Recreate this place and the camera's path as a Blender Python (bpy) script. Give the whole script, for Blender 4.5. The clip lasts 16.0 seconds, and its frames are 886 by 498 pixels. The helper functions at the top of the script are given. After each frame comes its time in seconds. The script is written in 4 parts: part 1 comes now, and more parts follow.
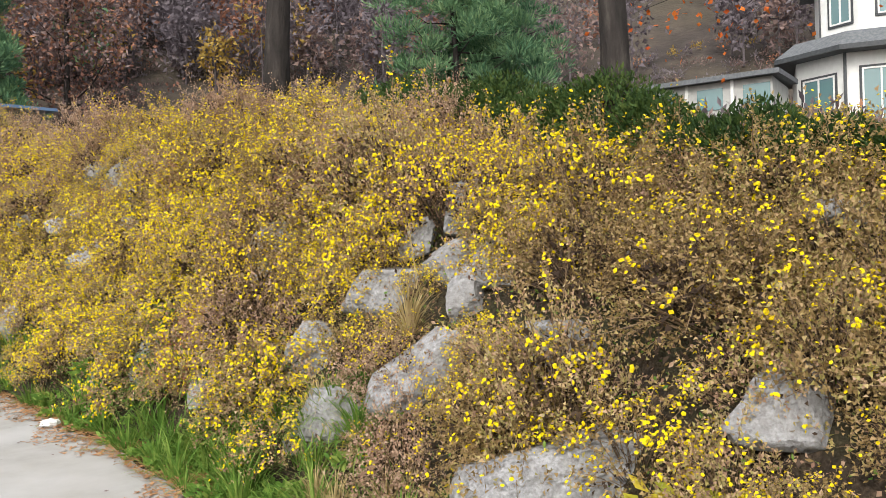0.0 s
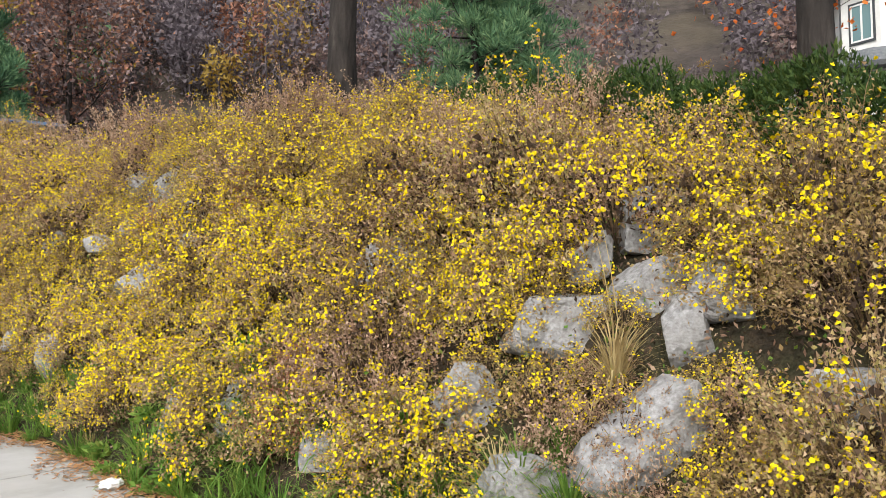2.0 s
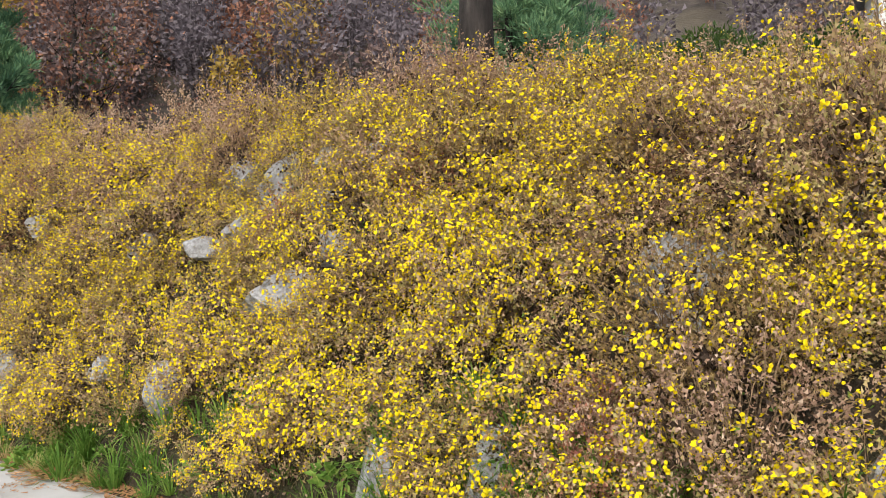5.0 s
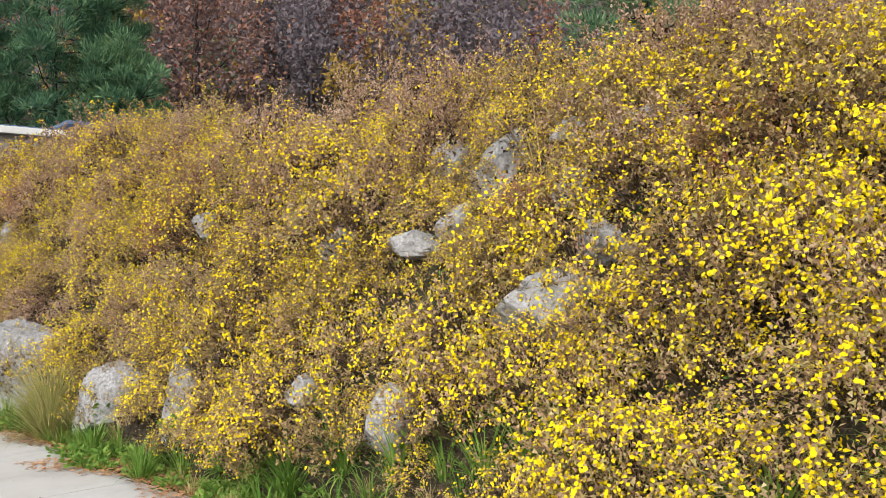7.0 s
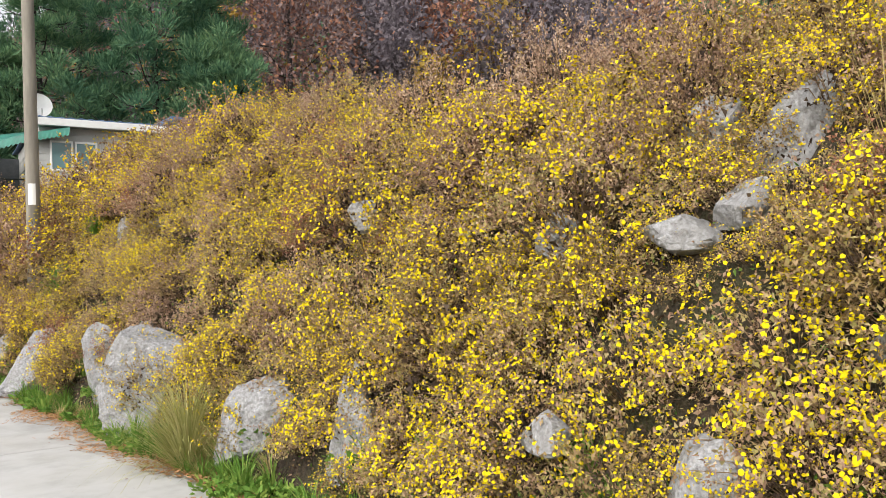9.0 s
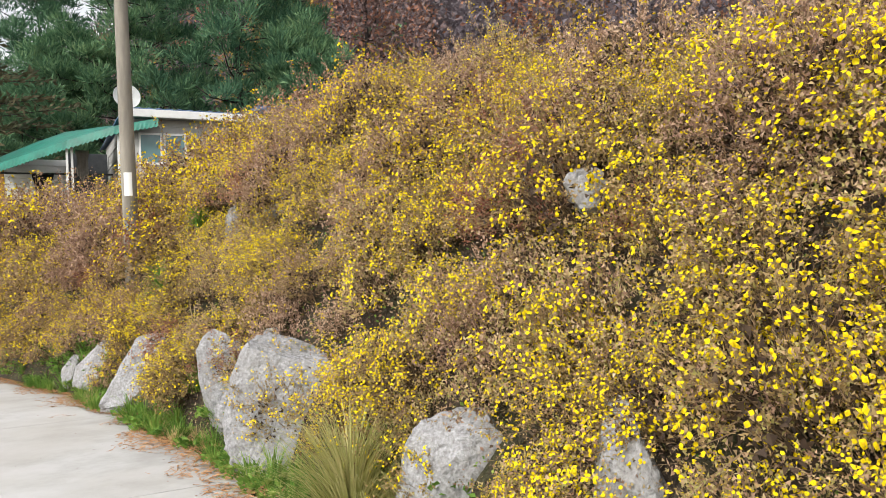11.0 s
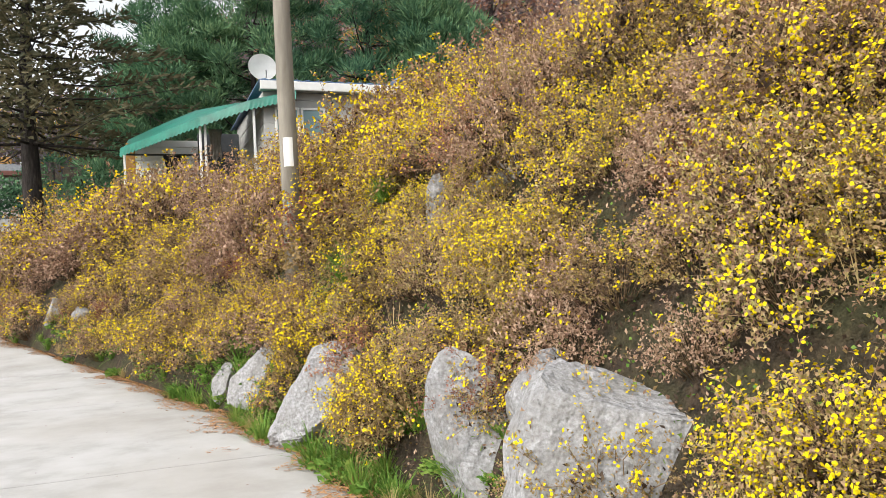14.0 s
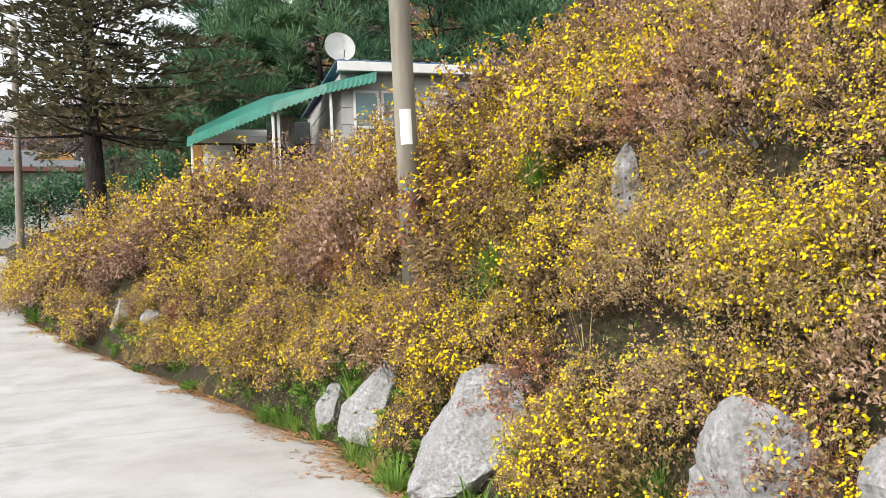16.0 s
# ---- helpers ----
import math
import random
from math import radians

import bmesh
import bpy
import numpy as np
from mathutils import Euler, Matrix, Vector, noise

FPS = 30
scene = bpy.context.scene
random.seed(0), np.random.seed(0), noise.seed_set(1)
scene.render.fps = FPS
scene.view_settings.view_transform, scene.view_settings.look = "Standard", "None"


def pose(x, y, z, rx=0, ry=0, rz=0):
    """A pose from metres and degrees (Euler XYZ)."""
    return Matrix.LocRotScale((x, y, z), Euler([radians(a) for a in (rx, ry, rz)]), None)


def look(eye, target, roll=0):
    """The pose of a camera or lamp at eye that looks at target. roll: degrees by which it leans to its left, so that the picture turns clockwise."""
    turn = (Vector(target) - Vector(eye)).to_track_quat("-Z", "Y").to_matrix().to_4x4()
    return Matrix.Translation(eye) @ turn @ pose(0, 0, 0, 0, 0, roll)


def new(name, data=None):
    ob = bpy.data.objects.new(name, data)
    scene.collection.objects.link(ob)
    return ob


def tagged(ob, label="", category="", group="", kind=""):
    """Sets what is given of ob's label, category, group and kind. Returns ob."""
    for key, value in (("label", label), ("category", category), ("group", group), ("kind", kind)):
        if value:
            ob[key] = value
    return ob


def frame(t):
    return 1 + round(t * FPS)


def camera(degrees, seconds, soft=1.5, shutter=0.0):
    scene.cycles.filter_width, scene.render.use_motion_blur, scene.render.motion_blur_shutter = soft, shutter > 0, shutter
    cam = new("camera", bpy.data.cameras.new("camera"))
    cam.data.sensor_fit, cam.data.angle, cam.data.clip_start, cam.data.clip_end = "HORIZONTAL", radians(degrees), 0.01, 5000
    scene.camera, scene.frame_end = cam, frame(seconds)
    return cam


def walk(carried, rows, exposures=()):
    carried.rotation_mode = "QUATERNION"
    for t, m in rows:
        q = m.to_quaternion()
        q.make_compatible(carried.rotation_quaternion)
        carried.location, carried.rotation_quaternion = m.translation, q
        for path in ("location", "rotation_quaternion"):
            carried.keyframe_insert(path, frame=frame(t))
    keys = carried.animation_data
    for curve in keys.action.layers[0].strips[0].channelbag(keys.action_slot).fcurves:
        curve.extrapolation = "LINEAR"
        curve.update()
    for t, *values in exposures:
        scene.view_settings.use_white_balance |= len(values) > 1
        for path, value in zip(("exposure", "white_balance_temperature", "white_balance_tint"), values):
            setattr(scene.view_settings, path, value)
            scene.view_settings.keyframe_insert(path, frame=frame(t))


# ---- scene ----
PATH = [
    (0, (0.000, 0.000, 1.385), (2.166, 2.075, 1.409), -1.35),
    (0.5, (0.020, 0.426, 1.402), (2.182, 2.505, 1.437), -1.36),
    (1, (0.099, 0.832, 1.400), (2.263, 2.909, 1.447), -1.46),
    (1.5, (0.132, 1.226, 1.408), (2.299, 3.299, 1.491), -1.26),
    (2, (0.120, 1.617, 1.428), (2.302, 3.674, 1.528), -1.33),
    (2.5, (0.158, 2.020, 1.442), (2.347, 4.069, 1.552), -1.31),
    (3, (0.130, 2.422, 1.456), (2.320, 4.468, 1.583), -1.31),
    (3.2, (0.117, 2.573, 1.475), (2.310, 4.617, 1.595), -1.40),
    (5.3, (0.151, 4.103, 1.506), (2.341, 6.151, 1.617), -2.21),
    (5.5, (0.150, 4.283, 1.493), (2.326, 6.344, 1.616), -2.04),
    (6, (0.161, 4.738, 1.522), (2.252, 6.886, 1.651), -2.42),
    (6.5, (0.249, 5.144, 1.528), (2.253, 7.373, 1.657), -2.49),
    (7, (0.286, 5.567, 1.532), (2.203, 7.870, 1.675), -2.35),
    (7.5, (0.312, 5.976, 1.551), (2.189, 8.312, 1.692), -2.52),
    (8, (0.372, 6.408, 1.588), (2.181, 8.797, 1.732), -2.43),
    (8.5, (0.371, 6.887, 1.616), (2.096, 9.337, 1.767), -2.46),
    (9, (0.389, 7.347, 1.626), (2.066, 9.830, 1.767), -2.52),
    (9.2, (0.397, 7.517, 1.652), (2.051, 10.015, 1.798), -2.56),
    (11.3, (0.441, 9.776, 1.719), (1.863, 12.415, 1.840), -3.24),
    (11.5, (0.467, 9.994, 1.716), (1.858, 12.649, 1.834), -3.27),
    (12, (0.484, 10.510, 1.747), (1.774, 13.216, 1.875), -3.07),
    (12.5, (0.448, 11.035, 1.789), (1.674, 13.770, 1.913), -3.23),
    (13, (0.419, 11.546, 1.823), (1.603, 14.300, 1.950), -2.97),
    (13.5, (0.332, 12.078, 1.843), (1.474, 14.849, 1.969), -2.90),
    (14, (0.290, 12.598, 1.856), (1.403, 15.382, 1.962), -2.92),
    (14.5, (0.229, 13.139, 1.886), (1.278, 15.948, 1.989), -2.77),
    (15, (0.160, 13.652, 1.926), (1.170, 16.475, 2.023), -2.90),
    (15.5, (0.100, 14.157, 1.952), (1.082, 16.990, 2.046), -2.92),
    (16, (-0.000, 14.673, 1.979), (0.941, 17.520, 2.078), -2.84),
]
cam = camera(57.7, 16.0, 0.6)
walk(cam, [(t, look(eye, target, roll)) for t, eye, target, roll in PATH], [(0, 0.2), (3, 0.17), (8, 0.25), (16, 0.42)])

# ---------------------------------------------------------------- lie of the land
def lerp_table(table, v):
    """Straight-line reading of a short table of (key, value)."""
    if v <= table[0][0]:
        return table[0][1]
    for (a, p), (b, q) in zip(table, table[1:]):
        if v <= b:
            return p + (q - p) * (v - a) / (b - a)
    return table[-1][1]


TOE = [(-60, 2.9), (8, 2.9), (11, 2.85), (14, 2.68), (17, 2.35), (20, 1.9), (22, 1.5), (24, 0.9), (28, -0.2), (32, -1.95), (36, -3.5), (42, -4.7), (50, -6.2), (60, -8.1), (70, -10), (200, -40)]
ROAD_Z = [(-60, -1.6), (0, -0.17), (7, 0.0), (28, 0.55), (32, 0.95), (36, 1.45), (42, 2.0), (50, 2.75), (60, 3.7), (200, 16)]
TOP_H = [(-60, 1.8), (2, 1.9), (4, 2.2), (6, 2.6), (9, 2.95), (11, 2.95), (13, 2.8), (14.5, 2.9), (16, 3.4), (18, 3.8), (21, 3.85), (24, 3.5), (27, 3.0), (33, 2.5), (38, 1.6), (46, 1.3), (60, 1.4), (200, 1.0)]
TOP_D = [(-60, 2.1), (2, 2.1), (5, 2.5), (9, 2.6), (12, 2.2), (14, 2.1), (16, 2.6), (18, 2.9), (20, 3.0), (30, 3.2), (42, 4.0), (200, 6)]
SHAPE = [(0, 0.0), (0.06, 0.12), (0.3, 0.42), (0.5, 0.64), (0.75, 0.87), (1, 1.0)]


def toe(y):
    return lerp_table(TOE, y)


def land(x, y):
    """Height of the ground: road, planted bank, terrace, wooded hill."""
    z = lerp_table(ROAD_Z, y)
    d = x - toe(y)
    if d <= 0:
        out = max(0.0, -d - 9.0)
        return z - 0.05 * min(out, 30)
    wide, high = lerp_table(TOP_D, y), lerp_table(TOP_H, y)
    z += high * lerp_table(SHAPE, d / wide)
    back = max(0.0, d - wide)
    az = math.degrees(math.atan2(x, y - 12))
    z += lerp_table([(-60, 0.03), (-5, 0.05), (10, 0.08), (25, 0.11), (45, 0.1), (60, 0.085)], az) * min(back, 45)
    far = math.hypot(x, y - 12) - lerp_table([(-20, 30), (0, 26), (12, 0)], az)
    if far > 52:
        steep = lerp_table([(-60, 0.06), (-25, 0.11), (-8, 0.17), (3, 0.25), (12, 0.42), (25, 0.6), (60, 0.62), (110, 0.5), (160, 0.1)], az)
        z += steep * min(far - 52, 130)
    return z


# ---------------------------------------------------------------- light
world = bpy.data.worlds.new("overcast_sky")
scene.world = world
world.use_nodes = True
wt = world.node_tree
sky = wt.nodes.new("ShaderNodeTexSky")
sky.sky_type, sky.sun_disc = "NISHITA", False
sky.sun_elevation, sky.sun_rotation = radians(38), radians(250)
sky.air_density, sky.dust_density, sky.ozone_density = 1.6, 5.0, 1.0
soft = wt.nodes.new("ShaderNodeHueSaturation")
soft.inputs["Saturation"].default_value = 0.25
wt.links.new(sky.outputs[0], soft.inputs["Color"])
veil = wt.nodes.new("ShaderNodeMix")
veil.data_type, veil.blend_type = "RGBA", "ADD"
veil.inputs[0].default_value = 1.0
veil.inputs["B"].default_value = (2.6, 2.65, 2.8, 1)
wt.links.new(soft.outputs[0], veil.inputs["A"])
wt.links.new(veil.outputs["Result"], wt.nodes["Background"].inputs["Color"])
wt.nodes["Background"].inputs["Strength"].default_value = 0.132
lamp = bpy.data.lights.new("sun", "SUN")
lamp.energy, lamp.angle, lamp.color = 1.5, radians(10), (1.0, 0.96, 0.9)
sun = new("sun", lamp)
sun.matrix_world = look((-20, -4, 21), (0, 10, 1))


# ---------------------------------------------------------------- materials
def ramp_of(nt, stops):
    r = nt.nodes.new("ShaderNodeValToRGB")
    while len(r.color_ramp.elements) < len(stops):
        r.color_ramp.elements.new(0.5)
    for e, (p, c) in zip(r.color_ramp.elements, stops):
        e.position, e.color = p, (*c, 1)
    return r


def surface(name, stops, scale=4.0, detail=8.0, rough=0.85, bump=0.3, bump_scale=30.0, source="noise", spec=0.3, metal=0.0, stretch=(1, 1, 1), dist=0.02, mottle=None, tuft_scale=7.0):
    """A procedural material: a colour ramp over noise, or over chance for each loose piece, with fine relief."""
    m = bpy.data.materials.new(name)
    m.use_nodes = True
    nt = m.node_tree
    b = nt.nodes["Principled BSDF"]
    b.inputs["Roughness"].default_value, b.inputs["Metallic"].default_value = rough, metal
    b.inputs["Specular IOR Level"].default_value = spec
    co = nt.nodes.new("ShaderNodeTexCoord")
    mp = nt.nodes.new("ShaderNodeMapping")
    mp.inputs["Scale"].default_value = stretch
    nt.links.new(co.outputs["Object"], mp.inputs["Vector"])
    r = ramp_of(nt, stops)
    if source == "noise":
        n = nt.nodes.new("ShaderNodeTexNoise")
        n.inputs["Scale"].default_value, n.inputs["Detail"].default_value, n.inputs["Roughness"].default_value = scale, detail, 0.62
        nt.links.new(mp.outputs[0], n.inputs["Vector"])
        nt.links.new(n.outputs["Fac"], r.inputs[0])
    else:
        g = nt.nodes.new("ShaderNodeNewGeometry")
        oi = nt.nodes.new("ShaderNodeObjectInfo")
        mix = nt.nodes.new("ShaderNodeMath")
        mix.operation = "MULTIPLY_ADD"
        mix.inputs[1].default_value = 0.35
        nt.links.new(oi.outputs["Random"], mix.inputs[0])
        half = nt.nodes.new("ShaderNodeMath")
        half.operation = "MULTIPLY"
        half.inputs[1].default_value = 0.62
        nt.links.new(g.outputs["Random Per Island"], half.inputs[0])
        nt.links.new(half.outputs[0], mix.inputs[2])
        n4 = nt.nodes.new("ShaderNodeTexNoise")
        n4.inputs["Scale"].default_value, n4.inputs["Detail"].default_value = tuft_scale, 2
        nt.links.new(co.outputs["Object"], n4.inputs["Vector"])
        tuft = nt.nodes.new("ShaderNodeMath")
        tuft.operation = "MULTIPLY_ADD"
        tuft.inputs[1].default_value, tuft.inputs[2].default_value = 1.1, -0.55
        nt.links.new(n4.outputs["Fac"], tuft.inputs[0])
        both = nt.nodes.new("ShaderNodeMath")
        both.operation, both.use_clamp = "ADD", True
        nt.links.new(mix.outputs[0], both.inputs[0])
        nt.links.new(tuft.outputs[0], both.inputs[1])
        nt.links.new(both.outputs[0], r.inputs[0])
    last = r.outputs[0]
    if mottle:
        n2 = nt.nodes.new("ShaderNodeTexNoise")
        n2.inputs["Scale"].default_value, n2.inputs["Detail"].default_value = mottle[0], 5
        nt.links.new(co.outputs["Object"], n2.inputs["Vector"])
        r2 = ramp_of(nt, [(0.42, (0, 0, 0)), (0.62, (1, 1, 1))])
        nt.links.new(n2.outputs["Fac"], r2.inputs[0])
        mx = nt.nodes.new("ShaderNodeMix")
        mx.data_type = "RGBA"
        mul = nt.nodes.new("ShaderNodeMath")
        mul.operation = "MULTIPLY"
        mul.inputs[1].default_value = mottle[2]
        nt.links.new(r2.outputs[0], mul.inputs[0])
        nt.links.new(mul.outputs[0], mx.inputs[0])
        nt.links.new(last, mx.inputs["A"])
        mx.inputs["B"].default_value = (*mottle[1], 1)
        last = mx.outputs["Result"]
    nt.links.new(last, b.inputs["Base Color"])
    if bump:
        n3 = nt.nodes.new("ShaderNodeTexNoise")
        n3.inputs["Scale"].default_value, n3.inputs["Detail"].default_value = bump_scale, 8
        nt.links.new(mp.outputs[0], n3.inputs["Vector"])
        bp = nt.nodes.new("ShaderNodeBump")
        bp.inputs["Strength"].default_value, bp.inputs["Distance"].default_value = bump, dist
        nt.links.new(n3.outputs["Fac"], bp.inputs["Height"])
        nt.links.new(bp.outputs[0], b.inputs["Normal"])
    return m


def leafy(name, stops, thin=0.25, rough=0.7, tuft_scale=7.0):
    """Leaf material: colour by chance for each leaf, a little light let through."""
    m = surface(name, stops, source="chance", rough=rough, bump=0, spec=0.2, tuft_scale=tuft_scale)
    nt = m.node_tree
    b = nt.nodes["Principled BSDF"]
    tr = nt.nodes.new("ShaderNodeBsdfTranslucent")
    mx = nt.nodes.new("ShaderNodeMixShader")
    mx.inputs[0].default_value = thin
    nt.links.new(b.inputs["Base Color"].links[0].from_socket, tr.inputs[0])
    nt.links.new(b.outputs[0], mx.inputs[1])
    nt.links.new(tr.outputs[0], mx.inputs[2])
    nt.links.new(mx.outputs[0], nt.nodes["Material Output"].inputs[0])
    return m


M_ROAD = surface("worn_concrete", [(0.3, (0.33, 0.32, 0.305)), (0.5, (0.44, 0.435, 0.425)), (0.7, (0.5, 0.495, 0.49))], scale=1.3, bump=0.25, bump_scale=60, rough=0.9, dist=0.006, mottle=(0.7, (0.36, 0.335, 0.3), 0.45))
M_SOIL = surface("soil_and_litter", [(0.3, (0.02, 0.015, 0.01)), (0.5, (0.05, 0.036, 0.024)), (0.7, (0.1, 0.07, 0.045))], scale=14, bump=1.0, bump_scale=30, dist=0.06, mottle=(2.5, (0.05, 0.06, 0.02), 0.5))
M_ROCK = surface("weathered_granite", [(0.25, (0.16, 0.155, 0.155)), (0.42, (0.26, 0.257, 0.26)), (0.58, (0.36, 0.362, 0.37)), (0.75, (0.47, 0.473, 0.485))], scale=38, bump=1.0, bump_scale=11, dist=0.06, mottle=(3.2, (0.23, 0.222, 0.21), 0.5))
M_HILL = surface("dry_hillside", [(0.3, (0.035, 0.028, 0.025)), (0.5, (0.065, 0.052, 0.045)), (0.7, (0.11, 0.09, 0.07))], scale=0.5, bump=0.6, bump_scale=2, dist=0.3, mottle=(0.12, (0.09, 0.075, 0.05), 0.6))
# pale mauve-grey twigs and trunks: distance haze mixed into their colours
M_TWIG = leafy("bare_haze_grey_twigs", [(0.0, (0.12, 0.1, 0.115)), (0.5, (0.19, 0.162, 0.178)), (1.0, (0.27, 0.235, 0.25))], tuft_scale=0.22)
M_TRUNK = surface("far_haze_grey_trunks", [(0.3, (0.07, 0.058, 0.062)), (0.7, (0.14, 0.12, 0.125))], scale=3, bump=0)
M_STEM = surface("dry_stems", [(0.3, (0.13, 0.08, 0.045)), (0.7, (0.34, 0.24, 0.14))], scale=30, bump=0)
# near-black brown: the shade within the shrubs put into leaf colour
M_INNER = leafy("shade_dark_leaves", [(0.0, (0.035, 0.022, 0.016)), (0.5, (0.075, 0.05, 0.034)), (1.0, (0.12, 0.085, 0.05))], 0.0)
M_LEAF = leafy("drying_leaves", [(0.0, (0.17, 0.1, 0.07)), (0.25, (0.33, 0.205, 0.14)), (0.45, (0.45, 0.31, 0.195)), (0.62, (0.47, 0.36, 0.17)), (0.78, (0.31, 0.28, 0.085)), (1.0, (0.6, 0.47, 0.31))], 0.16)
M_BROWN = leafy("withered_leaves", [(0.0, (0.19, 0.105, 0.075)), (0.35, (0.36, 0.23, 0.16)), (0.65, (0.48, 0.335, 0.235)), (1.0, (0.58, 0.445, 0.325))], 0.16)
M_OLIVE = leafy("olive_leaves", [(0.0, (0.13, 0.085, 0.035)), (0.35, (0.28, 0.195, 0.075)), (0.6, (0.41, 0.28, 0.15)), (0.8, (0.29, 0.26, 0.075)), (1.0, (0.53, 0.385, 0.21))], 0.16)
M_RED = leafy("reddened_leaves", [(0.0, (0.18, 0.06, 0.045)), (0.5, (0.34, 0.155, 0.1)), (1.0, (0.47, 0.27, 0.17))], 0.16)
M_PETAL = leafy("yellow_petals", [(0.0, (0.68, 0.5, 0.004)), (0.5, (0.84, 0.67, 0.006)), (1.0, (0.92, 0.77, 0.012))], 0.2)
M_DISC = surface("flower_centre", [(0.3, (0.7, 0.42, 0.01)), (0.7, (0.85, 0.58, 0.02))], scale=200, bump=0)
M_GREEN = leafy("fresh_green_blades", [(0.0, (0.07, 0.16, 0.025)), (0.5, (0.16, 0.29, 0.05)), (1.0, (0.34, 0.42, 0.1))])
M_PALE = leafy("pale_green_blades", [(0.0, (0.26, 0.28, 0.08)), (0.5, (0.4, 0.39, 0.14)), (1.0, (0.55, 0.49, 0.24))])
M_STRAW = leafy("straw_blades", [(0.0, (0.35, 0.26, 0.12)), (0.6, (0.55, 0.44, 0.22)), (1.0, (0.4, 0.4, 0.12))])
M_YEW = leafy("yew_needles", [(0.0, (0.015, 0.035, 0.012)), (0.5, (0.04, 0.08, 0.02)), (1.0, (0.09, 0.13, 0.03))])
M_NEEDLE = leafy("pine_litter", [(0.0, (0.28, 0.14, 0.06)), (0.5, (0.42, 0.22, 0.1)), (1.0, (0.55, 0.34, 0.18))], 0.0)
M_BARK = surface("furrowed_bark", [(0.3, (0.012, 0.01, 0.009)), (0.55, (0.036, 0.03, 0.027)), (0.75, (0.085, 0.073, 0.064))], scale=9, stretch=(1, 1, 0.25), bump=1.0, bump_scale=12, dist=0.05)
# rust and brown muted towards mauve, the hill's haze put into both
M_RUST = leafy("rust_oak_leaves", [(0.0, (0.13, 0.065, 0.055)), (0.35, (0.29, 0.145, 0.105)), (0.7, (0.46, 0.22, 0.13)), (1.0, (0.56, 0.33, 0.2))], tuft_scale=0.22)
M_DULL = leafy("dull_brown_leaves", [(0.0, (0.12, 0.085, 0.085)), (0.5, (0.23, 0.16, 0.15)), (1.0, (0.36, 0.26, 0.225))], tuft_scale=0.22)
M_GOLD = leafy("golden_leaves", [(0.0, (0.25, 0.15, 0.03)), (0.5, (0.4, 0.27, 0.06)), (1.0, (0.5, 0.36, 0.1))])
M_PINE = leafy("pine_needles", [(0.0, (0.03, 0.085, 0.05)), (0.45, (0.08, 0.17, 0.09)), (0.8, (0.15, 0.27, 0.13)), (1.0, (0.22, 0.33, 0.16))], tuft_scale=0.7)
M_SPRUCE = leafy("spruce_needles", [(0.0, (0.035, 0.04, 0.024)), (0.5, (0.08, 0.082, 0.045)), (1.0, (0.16, 0.135, 0.075))], tuft_scale=0.8)
M_MAPLE = leafy("orange_maple_leaves", [(0.0, (0.45, 0.08, 0.02)), (0.5, (0.65, 0.16, 0.03)), (1.0, (0.75, 0.26, 0.05))])
M_POLE = surface("weathered_pole", [(0.3, (0.16, 0.145, 0.12)), (0.6, (0.28, 0.255, 0.215)), (0.8, (0.37, 0.345, 0.3))], scale=6, stretch=(1, 1, 0.15), bump=0.4, bump_scale=20, dist=0.01)
M_WHITE = surface("white_paint", [(0.3, (0.7, 0.7, 0.68)), (0.7, (0.82, 0.82, 0.8))], scale=3, bump=0.05, rough=0.5)
# dark trim and walls; also the panel that imitates porch shade
M_DARK = surface("dark_trim_and_shade", [(0.3, (0.04, 0.045, 0.05)), (0.7, (0.08, 0.085, 0.09))], scale=5, bump=0.1, rough=0.5)
M_SLATE = surface("grey_shingles", [(0.3, (0.1, 0.11, 0.12)), (0.7, (0.2, 0.21, 0.22))], scale=6, bump=0.4)
M_SIDING = surface("grey_siding", [(0.3, (0.36, 0.36, 0.35)), (0.7, (0.5, 0.5, 0.48))], scale=2, bump=0.1, rough=0.6)
M_TARP = surface("green_tarpaulin", [(0.3, (0.004, 0.1, 0.07)), (0.7, (0.01, 0.22, 0.155))], scale=2.5, bump=0.5, bump_scale=5, rough=0.45, spec=0.5)
M_BLUE = surface("blue_metal_roof", [(0.3, (0.08, 0.14, 0.25)), (0.7, (0.16, 0.25, 0.4))], scale=2, bump=0.1, rough=0.4)
M_CLOTH = surface("black_cloth", [(0.3, (0.01, 0.01, 0.012)), (0.7, (0.03, 0.03, 0.035))], scale=8, bump=0.4)
M_LINEN = surface("grey_cloth", [(0.3, (0.3, 0.28, 0.25)), (0.7, (0.45, 0.42, 0.38))], scale=8, bump=0.4)
M_MARK = surface("blue_mark", [(0.3, (0.08, 0.22, 0.35)), (0.7, (0.14, 0.32, 0.45))], scale=8, bump=0)
M_EAVE = surface("red_brown_eave", [(0.3, (0.14, 0.06, 0.05)), (0.7, (0.22, 0.1, 0.08))], scale=4, bump=0.1)
M_WOOD = surface("ochre_boards", [(0.3, (0.35, 0.18, 0.06)), (0.7, (0.5, 0.28, 0.1))], scale=4, stretch=(1, 1, 5), bump=0.2)
M_GLASS = bpy.data.materials.new("window_glass")
M_GLASS.use_nodes = True
gb = M_GLASS.node_tree.nodes["Principled BSDF"]
gb.inputs["Base Color"].default_value, gb.inputs["Roughness"].default_value, gb.inputs["Metallic"].default_value = (0.12, 0.22, 0.23, 1), 0.06, 0.0
gb.inputs["Specular IOR Level"].default_value = 0.9


# ---------------------------------------------------------------- building helpers
rng = np.random.default_rng(7)


